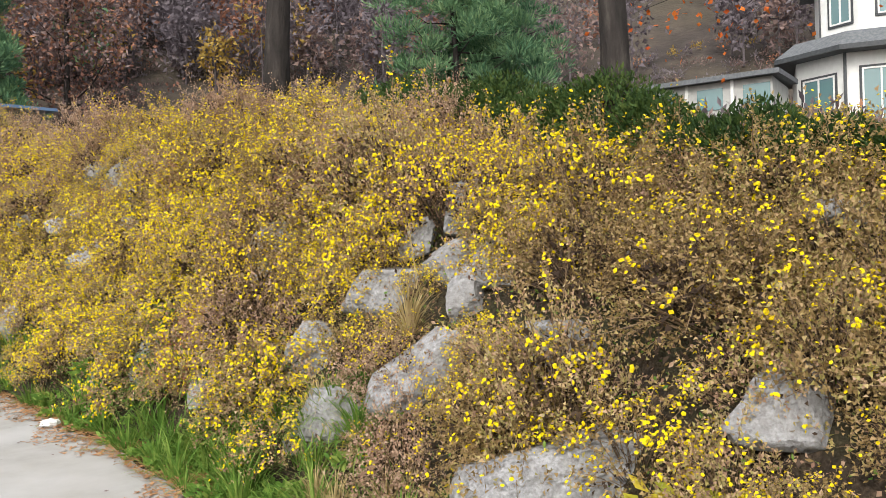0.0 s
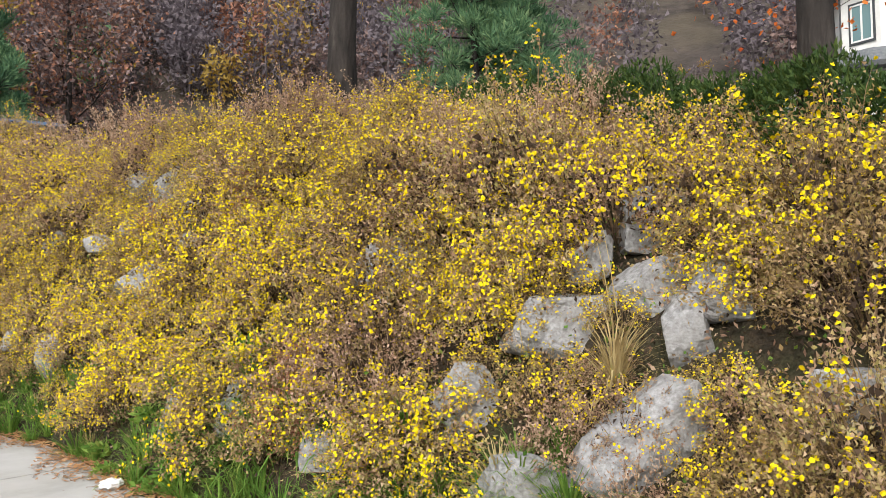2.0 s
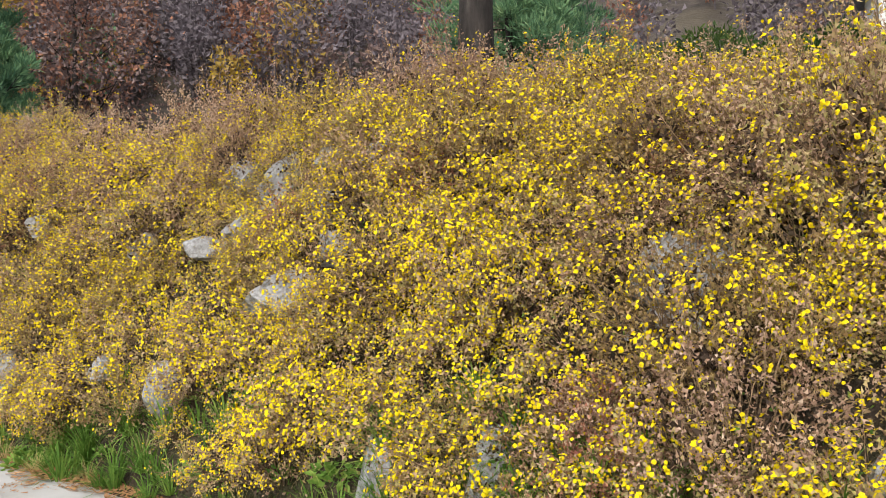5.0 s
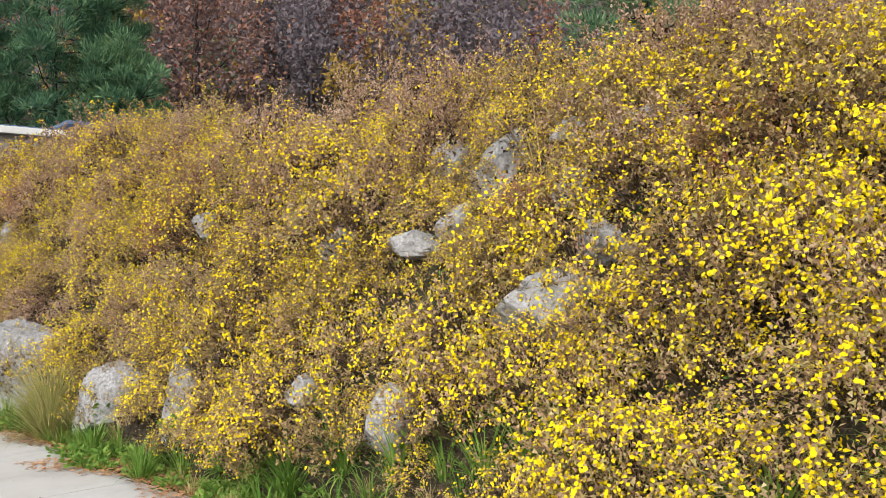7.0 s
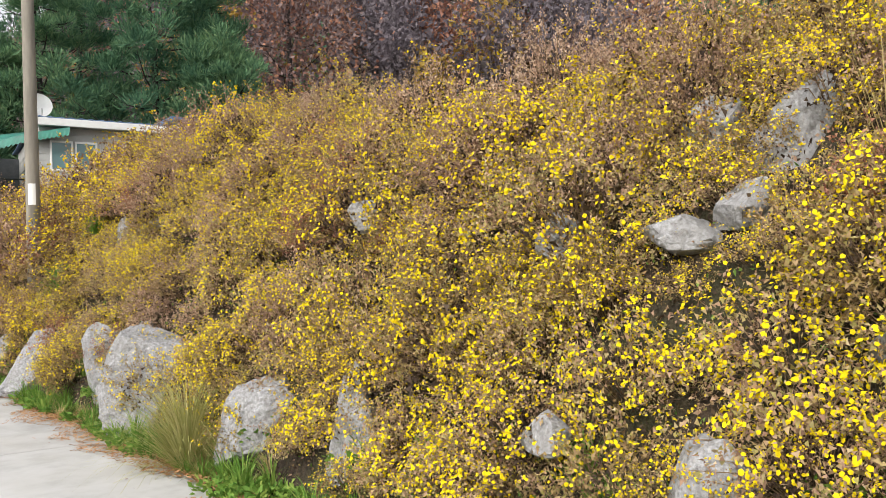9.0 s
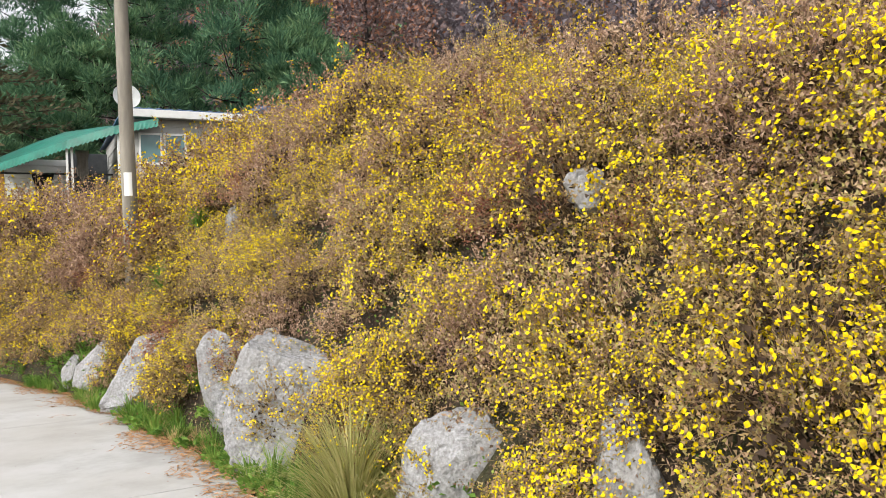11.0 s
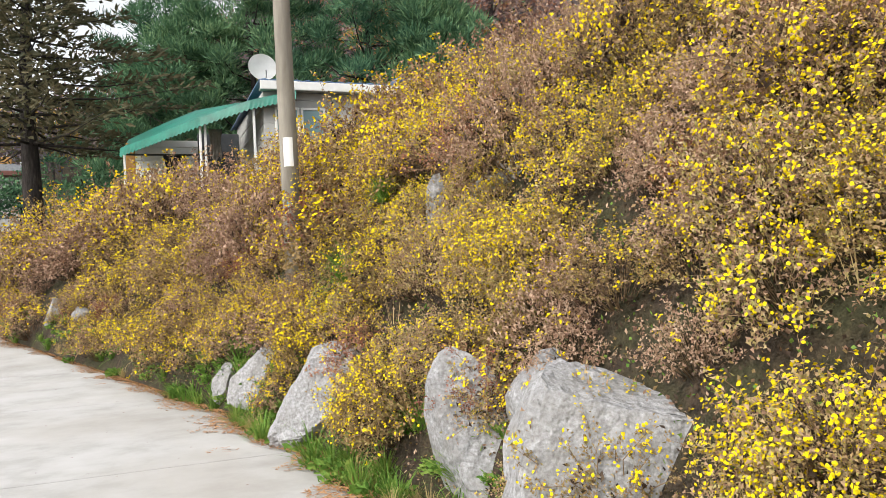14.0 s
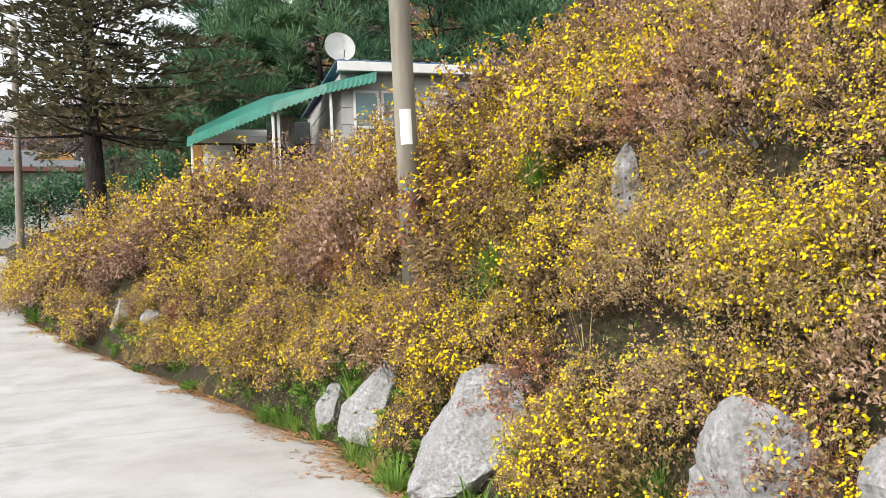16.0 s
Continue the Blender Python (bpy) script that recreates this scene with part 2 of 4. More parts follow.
def mesh_of(name, verts, faces, materials, slots=None, smooth=False):
    me = bpy.data.meshes.new(name)
    me.from_pydata([tuple(v) for v in verts], [], [tuple(f) for f in faces])
    for m in materials:
        me.materials.append(m)
    if slots is not None:
        me.polygons.foreach_set("material_index", np.asarray(slots, dtype=np.int32))
    if smooth:
        me.polygons.foreach_set("use_smooth", np.ones(len(me.polygons), dtype=bool))
    me.update()
    return me


def part(name, me, parent, label=""):
    ob = new(name, me)
    ob.parent = parent
    return tagged(ob, label)


def thing(name, me, m, label, category, group="", kind=""):
    ob = new(name, me)
    ob.matrix_world = m
    return tagged(ob, label, category, group, kind)


def box(x0, y0, z0, x1, y1, z1):
    v = [(x, y, z) for z in (z0, z1) for x, y in ((x0, y0), (x1, y0), (x1, y1), (x0, y1))]
    return v, [(3, 2, 1, 0), (4, 5, 6, 7), (0, 1, 5, 4), (1, 2, 6, 5), (2, 3, 7, 6), (3, 0, 4, 7)]


def box_mesh(name, material, *sizes, bevel=0.01):
    """One mesh of bevelled boxes, each given by two corners."""
    bm = bmesh.new()
    for s in sizes:
        v, fs = box(*s)
        vs = [bm.verts.new(p) for p in v]
        for q in fs:
            bm.faces.new([vs[i] for i in q])
    if bevel:
        bmesh.ops.bevel(bm, geom=bm.edges[:], offset=bevel, segments=1, affect="EDGES")
    me = bpy.data.meshes.new(name)
    bm.to_mesh(me)
    bm.free()
    me.materials.append(material)
    return me


def tube(points, radii, sides=6):
    """Verts and faces of a tapered tube along points, closed at its end."""
    v, fs = [], []
    pts = [Vector(p) for p in points]
    for i, p in enumerate(pts):
        way = (pts[min(i + 1, len(pts) - 1)] - pts[max(i - 1, 0)]).normalized()
        side = way.cross(Vector((0.31, 0.87, 0.38))).normalized()
        up = way.cross(side)
        for k in range(sides):
            a = 2 * math.pi * k / sides
            v.append(p + float(radii[i]) * (math.cos(a) * side + math.sin(a) * up))
        if i:
            for k in range(sides):
                a, b = (i - 1) * sides + k, (i - 1) * sides + (k + 1) % sides
                fs.append((a, b, b + sides, a + sides))
    fs.append(tuple(range(len(v) - sides, len(v))))
    fs.append(tuple(reversed(range(sides))))
    return v, fs


class Heap:
    """Gathers verts and faces of many small pieces for one mesh."""

    def __init__(self):
        self.v, self.f, self.s = [], [], []

    def add(self, v, f, slot=0):
        n = len(self.v)
        self.v.extend(v)
        self.f.extend(tuple(i + n for i in q) for q in f)
        self.s.extend([slot] * len(f))

    def mesh(self, name, materials, smooth=False):
        return mesh_of(name, self.v, self.f, materials, self.s, smooth)


def chips(centres, outward, length, width, spread=0.9):
    """Tiny pointed leaves, one triangle each."""
    v, f = leaf_cloud(centres, outward, length, width, spread)
    keep = np.delete(np.arange(len(v)), np.arange(3, len(v), 4)).reshape(-1, 3)
    q = v[keep]
    q[:, 0] += 0.35 * (v.reshape(-1, 4, 3)[:, 3] - q[:, 0])
    return q.reshape(-1, 3), np.arange(len(q) * 3).reshape(-1, 3)


def leaf_cloud(centres, outward, length, width, spread=0.9):
    """Small pointed leaves (one folded quad each) at centres, turned by chance about their outward ways."""
    n = len(centres)
    a = outward + spread * rng.normal(size=(n, 3))
    a /= np.linalg.norm(a, axis=1)[:, None] + 1e-9
    b = np.cross(a, rng.normal(size=(n, 3)))
    b /= np.linalg.norm(b, axis=1)[:, None] + 1e-9
    c = np.cross(a, b)
    le = (length * rng.uniform(0.6, 1.3, n))[:, None]
    wi = (width * rng.uniform(0.6, 1.3, n))[:, None]
    p = np.empty((n, 4, 3))
    p[:, 0] = centres
    p[:, 1] = centres + a * le * 0.5 + b * wi * 0.5
    p[:, 2] = centres + a * le + c * wi * 0.25
    p[:, 3] = centres + a * le * 0.5 - b * wi * 0.5
    return p.reshape(-1, 3), (np.arange(n * 4).reshape(-1, 4))


# ---------------------------------------------------------------- ground and road
def axis(stops):
    out = []
    for (a, step), (b, _) in zip(stops, stops[1:]):
        out += list(np.arange(a, b, step))
    return out + [stops[-1][0]]


VERGE = [(4, -0.4), (6.5, -0.22), (8, -0.05), (10, -0.15), (11.3, -0.3), (13, -0.4), (16, -0.36), (18, -0.3), (20.5, -0.25), (24, -0.05), (32, 0.0)]


def make_ground():
    ys = axis([(-400, 60), (-40, 8), (-4, 0.4), (34, 1.0), (70, 5), (210, 40), (650, 1)])
    ds = axis([(-420, 60), (-60, 6), (-12, 2), (-1.2, 0.3), (0, 0.16), (4.6, 0.6), (12, 3), (60, 6), (240, 40), (560, 1)])
    v, fs, slots = [], [], []
    for y in ys:
        base = toe(max(-60, min(y, 75)))
        for d in ds:
            x = base + d
            z = land(x, y)
            if 0 < d < 8 and -5 < y < 60:
                z += 0.09 * noise.noise((x * 1.7, y * 1.7, 0)) * min(1, d)
            if d > 30:
                z += 1.6 * noise.noise((x * 0.05, y * 0.05, 3))
            if d < lerp_table(VERGE, y) + 0.1:
                z = min(z, lerp_table(ROAD_Z, y) + 0.01) - 0.07
            v.append((x, y, z))
    w = len(ds)
    for i in range(len(ys) - 1):
        for j in range(w - 1):
            a = i * w + j
            fs.append((a, a + 1, a + w + 1, a + w))
            slots.append(1 if ds[j] > 14 else 0)
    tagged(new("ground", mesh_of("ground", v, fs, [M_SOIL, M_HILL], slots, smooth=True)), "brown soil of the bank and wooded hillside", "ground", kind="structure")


make_ground()


def road_edge(y):
    return toe(y) + lerp_table(VERGE, y) + 0.05 * math.sin(y * 2.3) + 0.04 * math.sin(y * 5.1 + 1)


def make_road():
    """Concrete slabs across the road, each with a shallow joint at its end."""
    root = tagged(new("road"), "pale worn concrete village road with pine litter along its edge", "road", kind="structure")
    y = -24.0
    while y < 66:
        far = y + 4.0
        h = Heap()
        rows = [y + 0.006, *[y + 0.5 * k for k in range(1, 8)], far - 0.006]
        cross = [0.0, 0.15, 0.6, 1.6, 3.0, 4.6, 5.4]
        v, fs = [], []
        for r in rows:
            e = road_edge(r)
            for c in cross:
                v.append((e - c, r, lerp_table(ROAD_Z, r) + (0.0 if c else -0.012)))
        n = len(cross)
        top = len(v)
        v += [(p[0], p[1], p[2] - 0.12) for p in v]
        for i in range(len(rows) - 1):
            for j in range(n - 1):
                a = i * n + j
                fs.append((a, a + n, a + n + 1, a + 1))
        rim = [j for j in range(n)] + [i * n + n - 1 for i in range(1, len(rows))] + [(len(rows) - 1) * n + j for j in range(n - 2, -1, -1)] + [i * n for i in range(len(rows) - 2, 0, -1)]
        for a, b in zip(rim, rim[1:] + rim[:1]):
            fs.append((b, a, a + top, b + top))
        h.add(v, fs)
        part("slab", h.mesh("slab", [M_ROAD]), root)
        y = far


make_road()

# ---------------------------------------------------------------- boulders of the bank
# x, y, z, width, height of the boulders along each stretch
FIRST_ROCKS = [
    (3.77, 4.16, 1.2, 0.57, 0.28),
    (4.13, 4.18, 1.56, 0.22, 0.27),
    (4.02, 3.69, 1.42, 0.41, 0.28),
    (3.77, 3.41, 1.17, 0.26, 0.32),
    (4.41, 3.93, 1.78, 0.38, 0.31),
    (3.97, 3.28, 1.37, 0.29, 0.23),
    (3.38, 3.37, 0.74, 0.53, 0.4),
    (3.08, 3.96, 0.4, 0.53, 0.31),
    (3.01, 7.08, 0.47, 0.23, 0.34),
    (3.06, 5.39, 0.45, 0.21, 0.28),
    (3.6, 2.56, 0.96, 0.36, 0.21),
    (4.46, 5.08, 1.95, 0.2, 0.28),
    (3.08, 2.12, 0.36, 0.85, 0.28),
    (3.45, 1.25, 0.76, 0.42, 0.26),
    (3.89, 1.76, 1.22, 0.17, 0.13),
    (4.33, 1.3, 1.61, 0.25, 0.14),
    (4.02, 2.29, 1.36, 0.19, 0.13),
]
MIDDLE_ROCKS = [
    (3.99, 5.64, 1.55, 0.49, 0.28),
    (3.72, 5.71, 1.28, 0.32, 0.15),
    (4.41, 5.1, 1.9, 0.27, 0.31),
    (3.37, 4.55, 0.77, 0.41, 0.31),
    (4.4, 9.77, 2.48, 0.38, 0.42),
    (4.34, 10.24, 2.58, 0.32, 0.26),
    (4.58, 9.25, 2.66, 0.35, 0.16),
    (4.22, 8.82, 2.2, 0.35, 0.25),
    (3.67, 8.65, 1.44, 0.66, 0.48),
    (3.93, 9.8, 2.03, 0.25, 0.19),
    (3.78, 10.14, 1.92, 0.26, 0.18),
    (3.71, 11.01, 1.98, 0.24, 0.24),
    (3.64, 13.35, 2.3, 0.27, 0.2),
    (2.78, 13.62, 0.7, 0.5, 0.52),
    (2.92, 12.35, 0.82, 0.28, 0.6),
    (2.72, 16.0, 0.9, 1.02, 0.95),
    (2.36, 17.52, 0.92, 0.52, 0.84),
]
LAST_ROCKS = [
    (1.88, 20.1, 0.9, 0.92, 0.66),
    (1.63, 21.92, 0.98, 0.4, 0.72),
    (1.38, 22.66, 0.87, 0.23, 0.42),
    (3.05, 9.42, 0.76, 0.28, 0.36),
    (3.92, 8.48, 1.79, 0.32, 0.22),
    (4.62, 8.67, 2.59, 0.43, 0.18),
    (3.1, 6.3, 0.62, 0.3, 0.3),
    (4.15, 14.2, 2.5, 0.5, 0.36),
    (3.07, 19.8, 2.58, 0.26, 0.5),
    (-1.14, 31.0, 1.46, 0.41, 0.72),
    (-0.52, 29.87, 1.48, 0.37, 0.44),
    (2.52, 20.94, 1.99, 0.22, 0.13),
    (3.0, 10.36, 0.93, 0.22, 0.14),
    (4.68, 8.51, 2.61, 0.43, 0.22),
    (-3.33, 36.05, 1.81, 0.26, 0.46),
    (2.62, 16.95, 1.2, 0.42, 0.42),
    (3.55, 18.9, 2.72, 0.95, 0.5),
]
ROCKS = FIRST_ROCKS + MIDDLE_ROCKS + LAST_ROCKS


def boulder(wide, deep, high, seed):
    """Quarried granite block: flat broken faces, blunt edges, a rough skin."""
    bm = bmesh.new()
    bmesh.ops.create_icosphere(bm, subdivisions=5 if wide > 0.6 else 4, radius=1)
    r = random.Random(seed)
    cuts = [(Vector((r.uniform(-0.5, 0.5), -1, r.uniform(-0.1, 0.5))).normalized(), r.uniform(0.62, 0.78))]
    for _ in range(9):
        n = Vector((r.gauss(0, 1), r.gauss(0, 0.8), r.gauss(0.15, 0.7))).normalized()
        cuts.append((n, r.uniform(0.55, 0.86)))
    off = Vector((seed * 3.1, seed * 1.7, seed * 0.9))
    taper, skew = r.uniform(0.12, 0.3), r.uniform(-0.14, 0.2)
    for v in bm.verts:
        p = Vector([math.copysign(abs(c) ** 0.62, c) for c in v.co])
        for n, d in cuts:
            over = p.dot(n) - d
            if over > 0:
                p -= n * over
        p = Vector((p.x * (1 - taper * p.z) + skew * p.z, p.y * (1 - 0.5 * taper * p.z), p.z))
        q = p + off
        crack = max(0.0, 0.12 - abs(noise.noise(q * 1.9))) * 0.45
        p *= 1 + 0.05 * noise.noise(q * 1.4) + 0.03 * noise.noise(q * 5) + 0.022 * noise.noise(q * 12) - crack
        v.co = Vector((p.x * wide * 0.64, p.y * deep * 0.64, p.z * high * 0.66))
    for f in bm.faces:
        f.smooth = True
    me = bpy.data.meshes.new("boulder")
    bm.to_mesh(me)
    bm.free()
    me.materials.append(M_ROCK)
    me.set_sharp_from_angle(angle=radians(24))
    return me


for i, (x, y, z, w, h) in enumerate(ROCKS):
    r = random.Random(i + 40)
    if y > 11 and z < 1.35:
        w *= 1.22
        z -= 0.08
    deep = max(0.75 * w, 0.8 * h, 0.3)
    face = -math.degrees(math.atan2(3.2, 3.4)) if y < 9 else -30
    thing("boulder", boulder(w * 1.08, deep, h * 1.12, i), pose(x + 0.28 * deep, y + 0.25 * deep, z - 0.05, r.uniform(-8, 8), r.uniform(-8, 8), face + r.uniform(-18, 18)),
          "pale grey weathered granite boulder set in the planted bank", "boulder", "boulders of the bank")


# ---------------------------------------------------------------- flowering shrubs
def shrub_parts(seed, heads, leaves, leaf_material, tall=0.62, spread=0.5, near=True):
    """Stems, leaves and flowers of one wild chrysanthemum shrub, about a metre wide, its root at the origin."""
    r = np.random.default_rng(seed)
    stems, tips, along, ways = Heap(), [], [], []
    sprigs = 74
    for k in range(sprigs):
        a, u = k * 2.39996 + r.uniform(-0.35, 0.35), math.sqrt((k + r.random()) / sprigs)
        lean = u * 1.5
        reach = r.uniform(0.72, 1.02) if r.random() > 0.14 else r.uniform(1.05, 1.38)
        tip = np.array([math.cos(a) * math.sin(lean) * spread * 1.12, math.sin(a) * math.sin(lean) * spread * 1.12, tall * (0.1 + 0.9 * math.cos(lean))]) * reach
        root = np.array([math.cos(a) * 0.1 * u, math.sin(a) * 0.1 * u, -0.1])
        mid = (root + tip) / 2 + np.array([0, 0, 0.09]) + r.normal(0, 0.035, 3)
        stems.add(*tube([root, mid, tip], [0.0048, 0.0034, 0.0016], 3))
        out = tip - mid
        out /= np.linalg.norm(out)
        rich = r.random() ** 1.5
        for t in np.linspace(0.12, 1.0, 8):
            base = mid * (1 - t) + tip * t
            w = out + r.normal(0, 0.62, 3) + np.array([0, 0, 0.28])
            w /= np.linalg.norm(w)
            end = base + w * r.uniform(0.04, 0.13) * (1.15 - 0.4 * t)
            if near:
                stems.add([base + (0.002, 0, 0), base + (-0.001, 0.0018, 0), end], [(0, 1, 2)])
            tips.append((rich + 0.6 * t + 0.75 * end[2] / tall + r.normal(0, 0.18), end, w))
            for q in (0.25, 0.5, 0.75, 1.0):
                along.append(base + (end - base) * q)
                ways.append(w)
    along, ways = np.array(along), np.array(ways)
    pick = r.integers(0, len(along), leaves)
    size = 0.027 if near else 0.045
    c = along[pick] + r.normal(0, 0.013, (leaves, 3))
    lv, lf = chips(c, ways[pick] + np.array([0, 0, -0.1]), size, size * 0.8)
    # dark chips inside the dome stand for its inner shade
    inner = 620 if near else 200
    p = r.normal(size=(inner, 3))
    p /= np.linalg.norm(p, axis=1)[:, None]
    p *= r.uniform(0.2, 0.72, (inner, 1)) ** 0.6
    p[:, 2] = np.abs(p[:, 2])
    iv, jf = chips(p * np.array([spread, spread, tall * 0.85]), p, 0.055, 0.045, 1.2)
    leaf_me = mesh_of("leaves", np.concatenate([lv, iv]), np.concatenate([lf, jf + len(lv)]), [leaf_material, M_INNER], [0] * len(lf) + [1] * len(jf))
    fl = Heap()
    tips.sort(key=lambda q: -q[0])
    petals = 8 if near else 5
    made, at = 0, 0
    while made < heads:
        _, end, w = tips[at % len(tips)]
        at += 1
        for _ in range(int(r.integers(1, 4))):
            c = Vector(end + w * 0.012 + r.normal(0, 0.019, 3))
            n = Vector(w * 0.7 + r.normal(0, 0.4, 3) + np.array([0, 0, 0.5])).normalized()
            s = n.orthogonal().normalized()
            q = n.cross(s)
            size = r.uniform(0.0098, 0.0142) * (1.0 if near else 1.25)
            turn = r.uniform(0, 6.28)
            ring = []
            for k in range(petals):
                a = turn + 2 * math.pi * k / petals
                rad = size if k % 2 or not near else size * 0.8
                ring.append(c + rad * (math.cos(a) * s + math.sin(a) * q) - n * 0.003)
            fl.add([c + n * 0.004, *ring], [(0, 1 + k, 1 + (k + 1) % petals) for k in range(petals)], 0)
            made += 1
            if near:
                hub = [c + n * 0.005 + 0.4 * size * (math.cos(a) * s + math.sin(a) * q) for a in (0, 2.09, 4.19)]
                fl.add(hub, [(0, 1, 2)], 1)
    return stems.mesh("stems", [M_STEM]), leaf_me, fl.mesh("flowers", [M_PETAL, M_DISC])


KINDS, FAR_KINDS = [], []
for seed, (heads, leaves, mat, tall, spread, words) in enumerate([
    (390, 4300, M_LEAF, 0.60, 0.50, "wild chrysanthemum shrub covered with yellow flowers"),
    (520, 4200, M_OLIVE, 0.58, 0.52, "wild chrysanthemum shrub thick with bright yellow flowers"),
    (230, 4600, M_LEAF, 0.66, 0.48, "wild chrysanthemum shrub with scattered yellow flowers"),
    (310, 4400, M_OLIVE, 0.62, 0.50, "olive-leaved chrysanthemum shrub with yellow flowers"),
    (35, 4900, M_BROWN, 0.70, 0.46, "withered brown chrysanthemum shrub with few flowers"),
    (115, 4800, M_BROWN, 0.60, 0.52, "drying brown chrysanthemum shrub dotted with yellow flowers"),
    (720, 4000, M_LEAF, 0.55, 0.54, "low chrysanthemum shrub massed with yellow flowers"),
    (90, 4500, M_OLIVE, 0.62, 0.50, "olive-brown chrysanthemum shrub nearly out of flower"),
    (150, 4400, M_RED, 0.60, 0.50, "chrysanthemum shrub with reddened leaves and some yellow flowers"),
]):
    KINDS.append((*shrub_parts(seed + 11, heads, leaves, mat, tall, spread), words))
    FAR_KINDS.append((*shrub_parts(seed + 31, int(heads * 0.7), int(leaves * 0.45), mat, tall, spread, False), words))


GROWTH = [M_STEM, M_LEAF, M_OLIVE, M_BROWN, M_RED, M_INNER, M_PETAL, M_DISC]
FAR_DATA = []
for pieces in FAR_KINDS:
    co, tri, slot, n = [], [], [], 0
    for me in pieces[:3]:
        me.calc_loop_triangles()
        v, f, m = np.empty(3 * len(me.vertices)), np.empty(3 * len(me.loop_triangles), dtype=np.int32), np.empty(len(me.loop_triangles), dtype=np.int32)
        me.vertices.foreach_get("co", v)
        me.loop_triangles.foreach_get("vertices", f)
        me.loop_triangles.foreach_get("material_index", m)
        names = np.array([GROWTH.index(q) for q in me.materials])
        co.append(v.reshape(-1, 3))
        tri.append(f.reshape(-1, 3) + n)
        slot.append(names[m])
        n += len(me.vertices)
    FAR_DATA.append((np.concatenate(co), np.concatenate(tri), np.concatenate(slot)))


class Thicket:
    """Gathers many shrubs that nobody could count into one mesh."""

    def __init__(self):
        self.v, self.f, self.s, self.n = [], [], [], 0

    def add(self, m, kind):
        v, f, s = FAR_DATA[kind]
        a = np.array(m)
        self.v.append(v @ a[:3, :3].T + a[:3, 3])
        self.f.append(f + self.n)
        self.s.append(s)
        self.n += len(v)

    def plant(self, name, label):
        me = bpy.data.meshes.new(name)
        v, f = np.concatenate(self.v), np.concatenate(self.f)
        me.vertices.add(len(v))
        me.vertices.foreach_set("co", v.ravel().astype(np.float32))
        me.loops.add(3 * len(f))
        me.loops.foreach_set("vertex_index", f.ravel().astype(np.int32))
        me.polygons.add(len(f))
        me.polygons.foreach_set("loop_start", np.arange(0, 3 * len(f), 3, dtype=np.int32))
        for m in GROWTH:
            me.materials.append(m)
        me.polygons.foreach_set("material_index", np.concatenate(self.s).astype(np.int32))
        me.update(calc_edges=True)
        me.validate()
        tagged(new(name, me), label, "shrubs", kind="stuff")


FAR_BANK, UNDERGROWTH = Thicket(), Thicket()


def shrub(x, y, z, kind, size, tilt, turn, lift=1.0, filling=False):
    m = pose(x, y, z, 0, tilt, 0) @ pose(0, 0, 0, 0, 0, turn) @ Matrix.Diagonal((size, size, size * lift, 1))
    if filling or y > 20.5:
        (FAR_BANK if y > 20.5 else UNDERGROWTH).add(m, kind)
        return
    stems, leaves, flowers, words = KINDS[kind]
    ob = new("chrysanthemum_shrub", stems)
    ob.matrix_world = m
    tagged(ob, words + " on the bank", "shrub", "chrysanthemum shrubs on the bank")
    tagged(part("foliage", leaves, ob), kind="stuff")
    tagged(part("bloom", flowers, ob, "small yellow daisy flowers"), kind="stuff")


# boulders whose faces stand clear of the shrubs; the others are half grown over
CLEAR = {0: 0.85, 1: 0.85, 2: 0.6, 3: 0.85, 4: 0.3, 5: 0.6, 6: 0.45, 7: 0.9, 8: 0.5, 9: 0.3, 12: 0.9, 13: 0.7, 14: 0.4, 21: 0.9, 22: 0.5, 23: 0.5, 24: 0.5, 25: 0.4, 26: 0.4, 28: 0.5, 29: 0.7, 30: 1.0, 31: 1.0,
         32: 0.7, 33: 1.0, 34: 1.0, 35: 0.9, 36: 0.7, 37: 0.55, 40: 0.5, 42: 0.9, 43: 0.8, 44: 0.8, 45: 0.9, 49: 0.6, 50: 0.3}
SIGHT = []
for k, (rx, ry, rz, w, h) in enumerate(ROCKS):
    way = Vector((0.2, ry - (3.3 if ry < 11 else 4.6), 1.4 + 0.04 * ry)) - Vector((rx, ry, rz))
    SIGHT.append((Vector((rx, ry, rz)), way.normalized(), CLEAR.get(k, 0.0), w, h))


def rock_room(x, y, z, size):
    """The largest size up to the given one at which a shrub leaves the clear faces of the boulders bare."""
    for at, way, clear, w, h in SIGHT:
        c = Vector((x, y, z + 0.26 * size)) - at
        if abs(c.y) > 3 or abs(c.x) > 3:
            continue
        if abs(c.y) < 0.36 * w and -0.08 < c.x < 0.4 * w and -0.3 < c.z < 0.5 * h:
            return 0.0
        s = c.dot(way)
        if clear and 0.05 < s < 0.5 + 0.8 * clear:
            gap = (c - way * s).length - (0.3 * clear - 0.12) * (w + h)
            size = min(size, gap / 0.5)
    return size if size > 0.3 else 0.0


# x, y, radius, how much more (or less) the shrubs flower there than around
PATCHES = [(3.05, 12.7, 0.9, 0.75), (3.6, 6.7, 1.4, 0.6), (3.4, 4.9, 0.6, -0.5), (3.1, 10.2, 0.9, 0.3), (3.3, 18.0, 0.8, 0.25), (4.6, 4.0, 0.9, 0.35), (3.2, 2.0, 0.5, 0.5), (4.3, 14.8, 1.0, -0.3), (4.2, 16.6, 0.9, -0.15), (3.9, 1.2, 0.9, -0.4)]


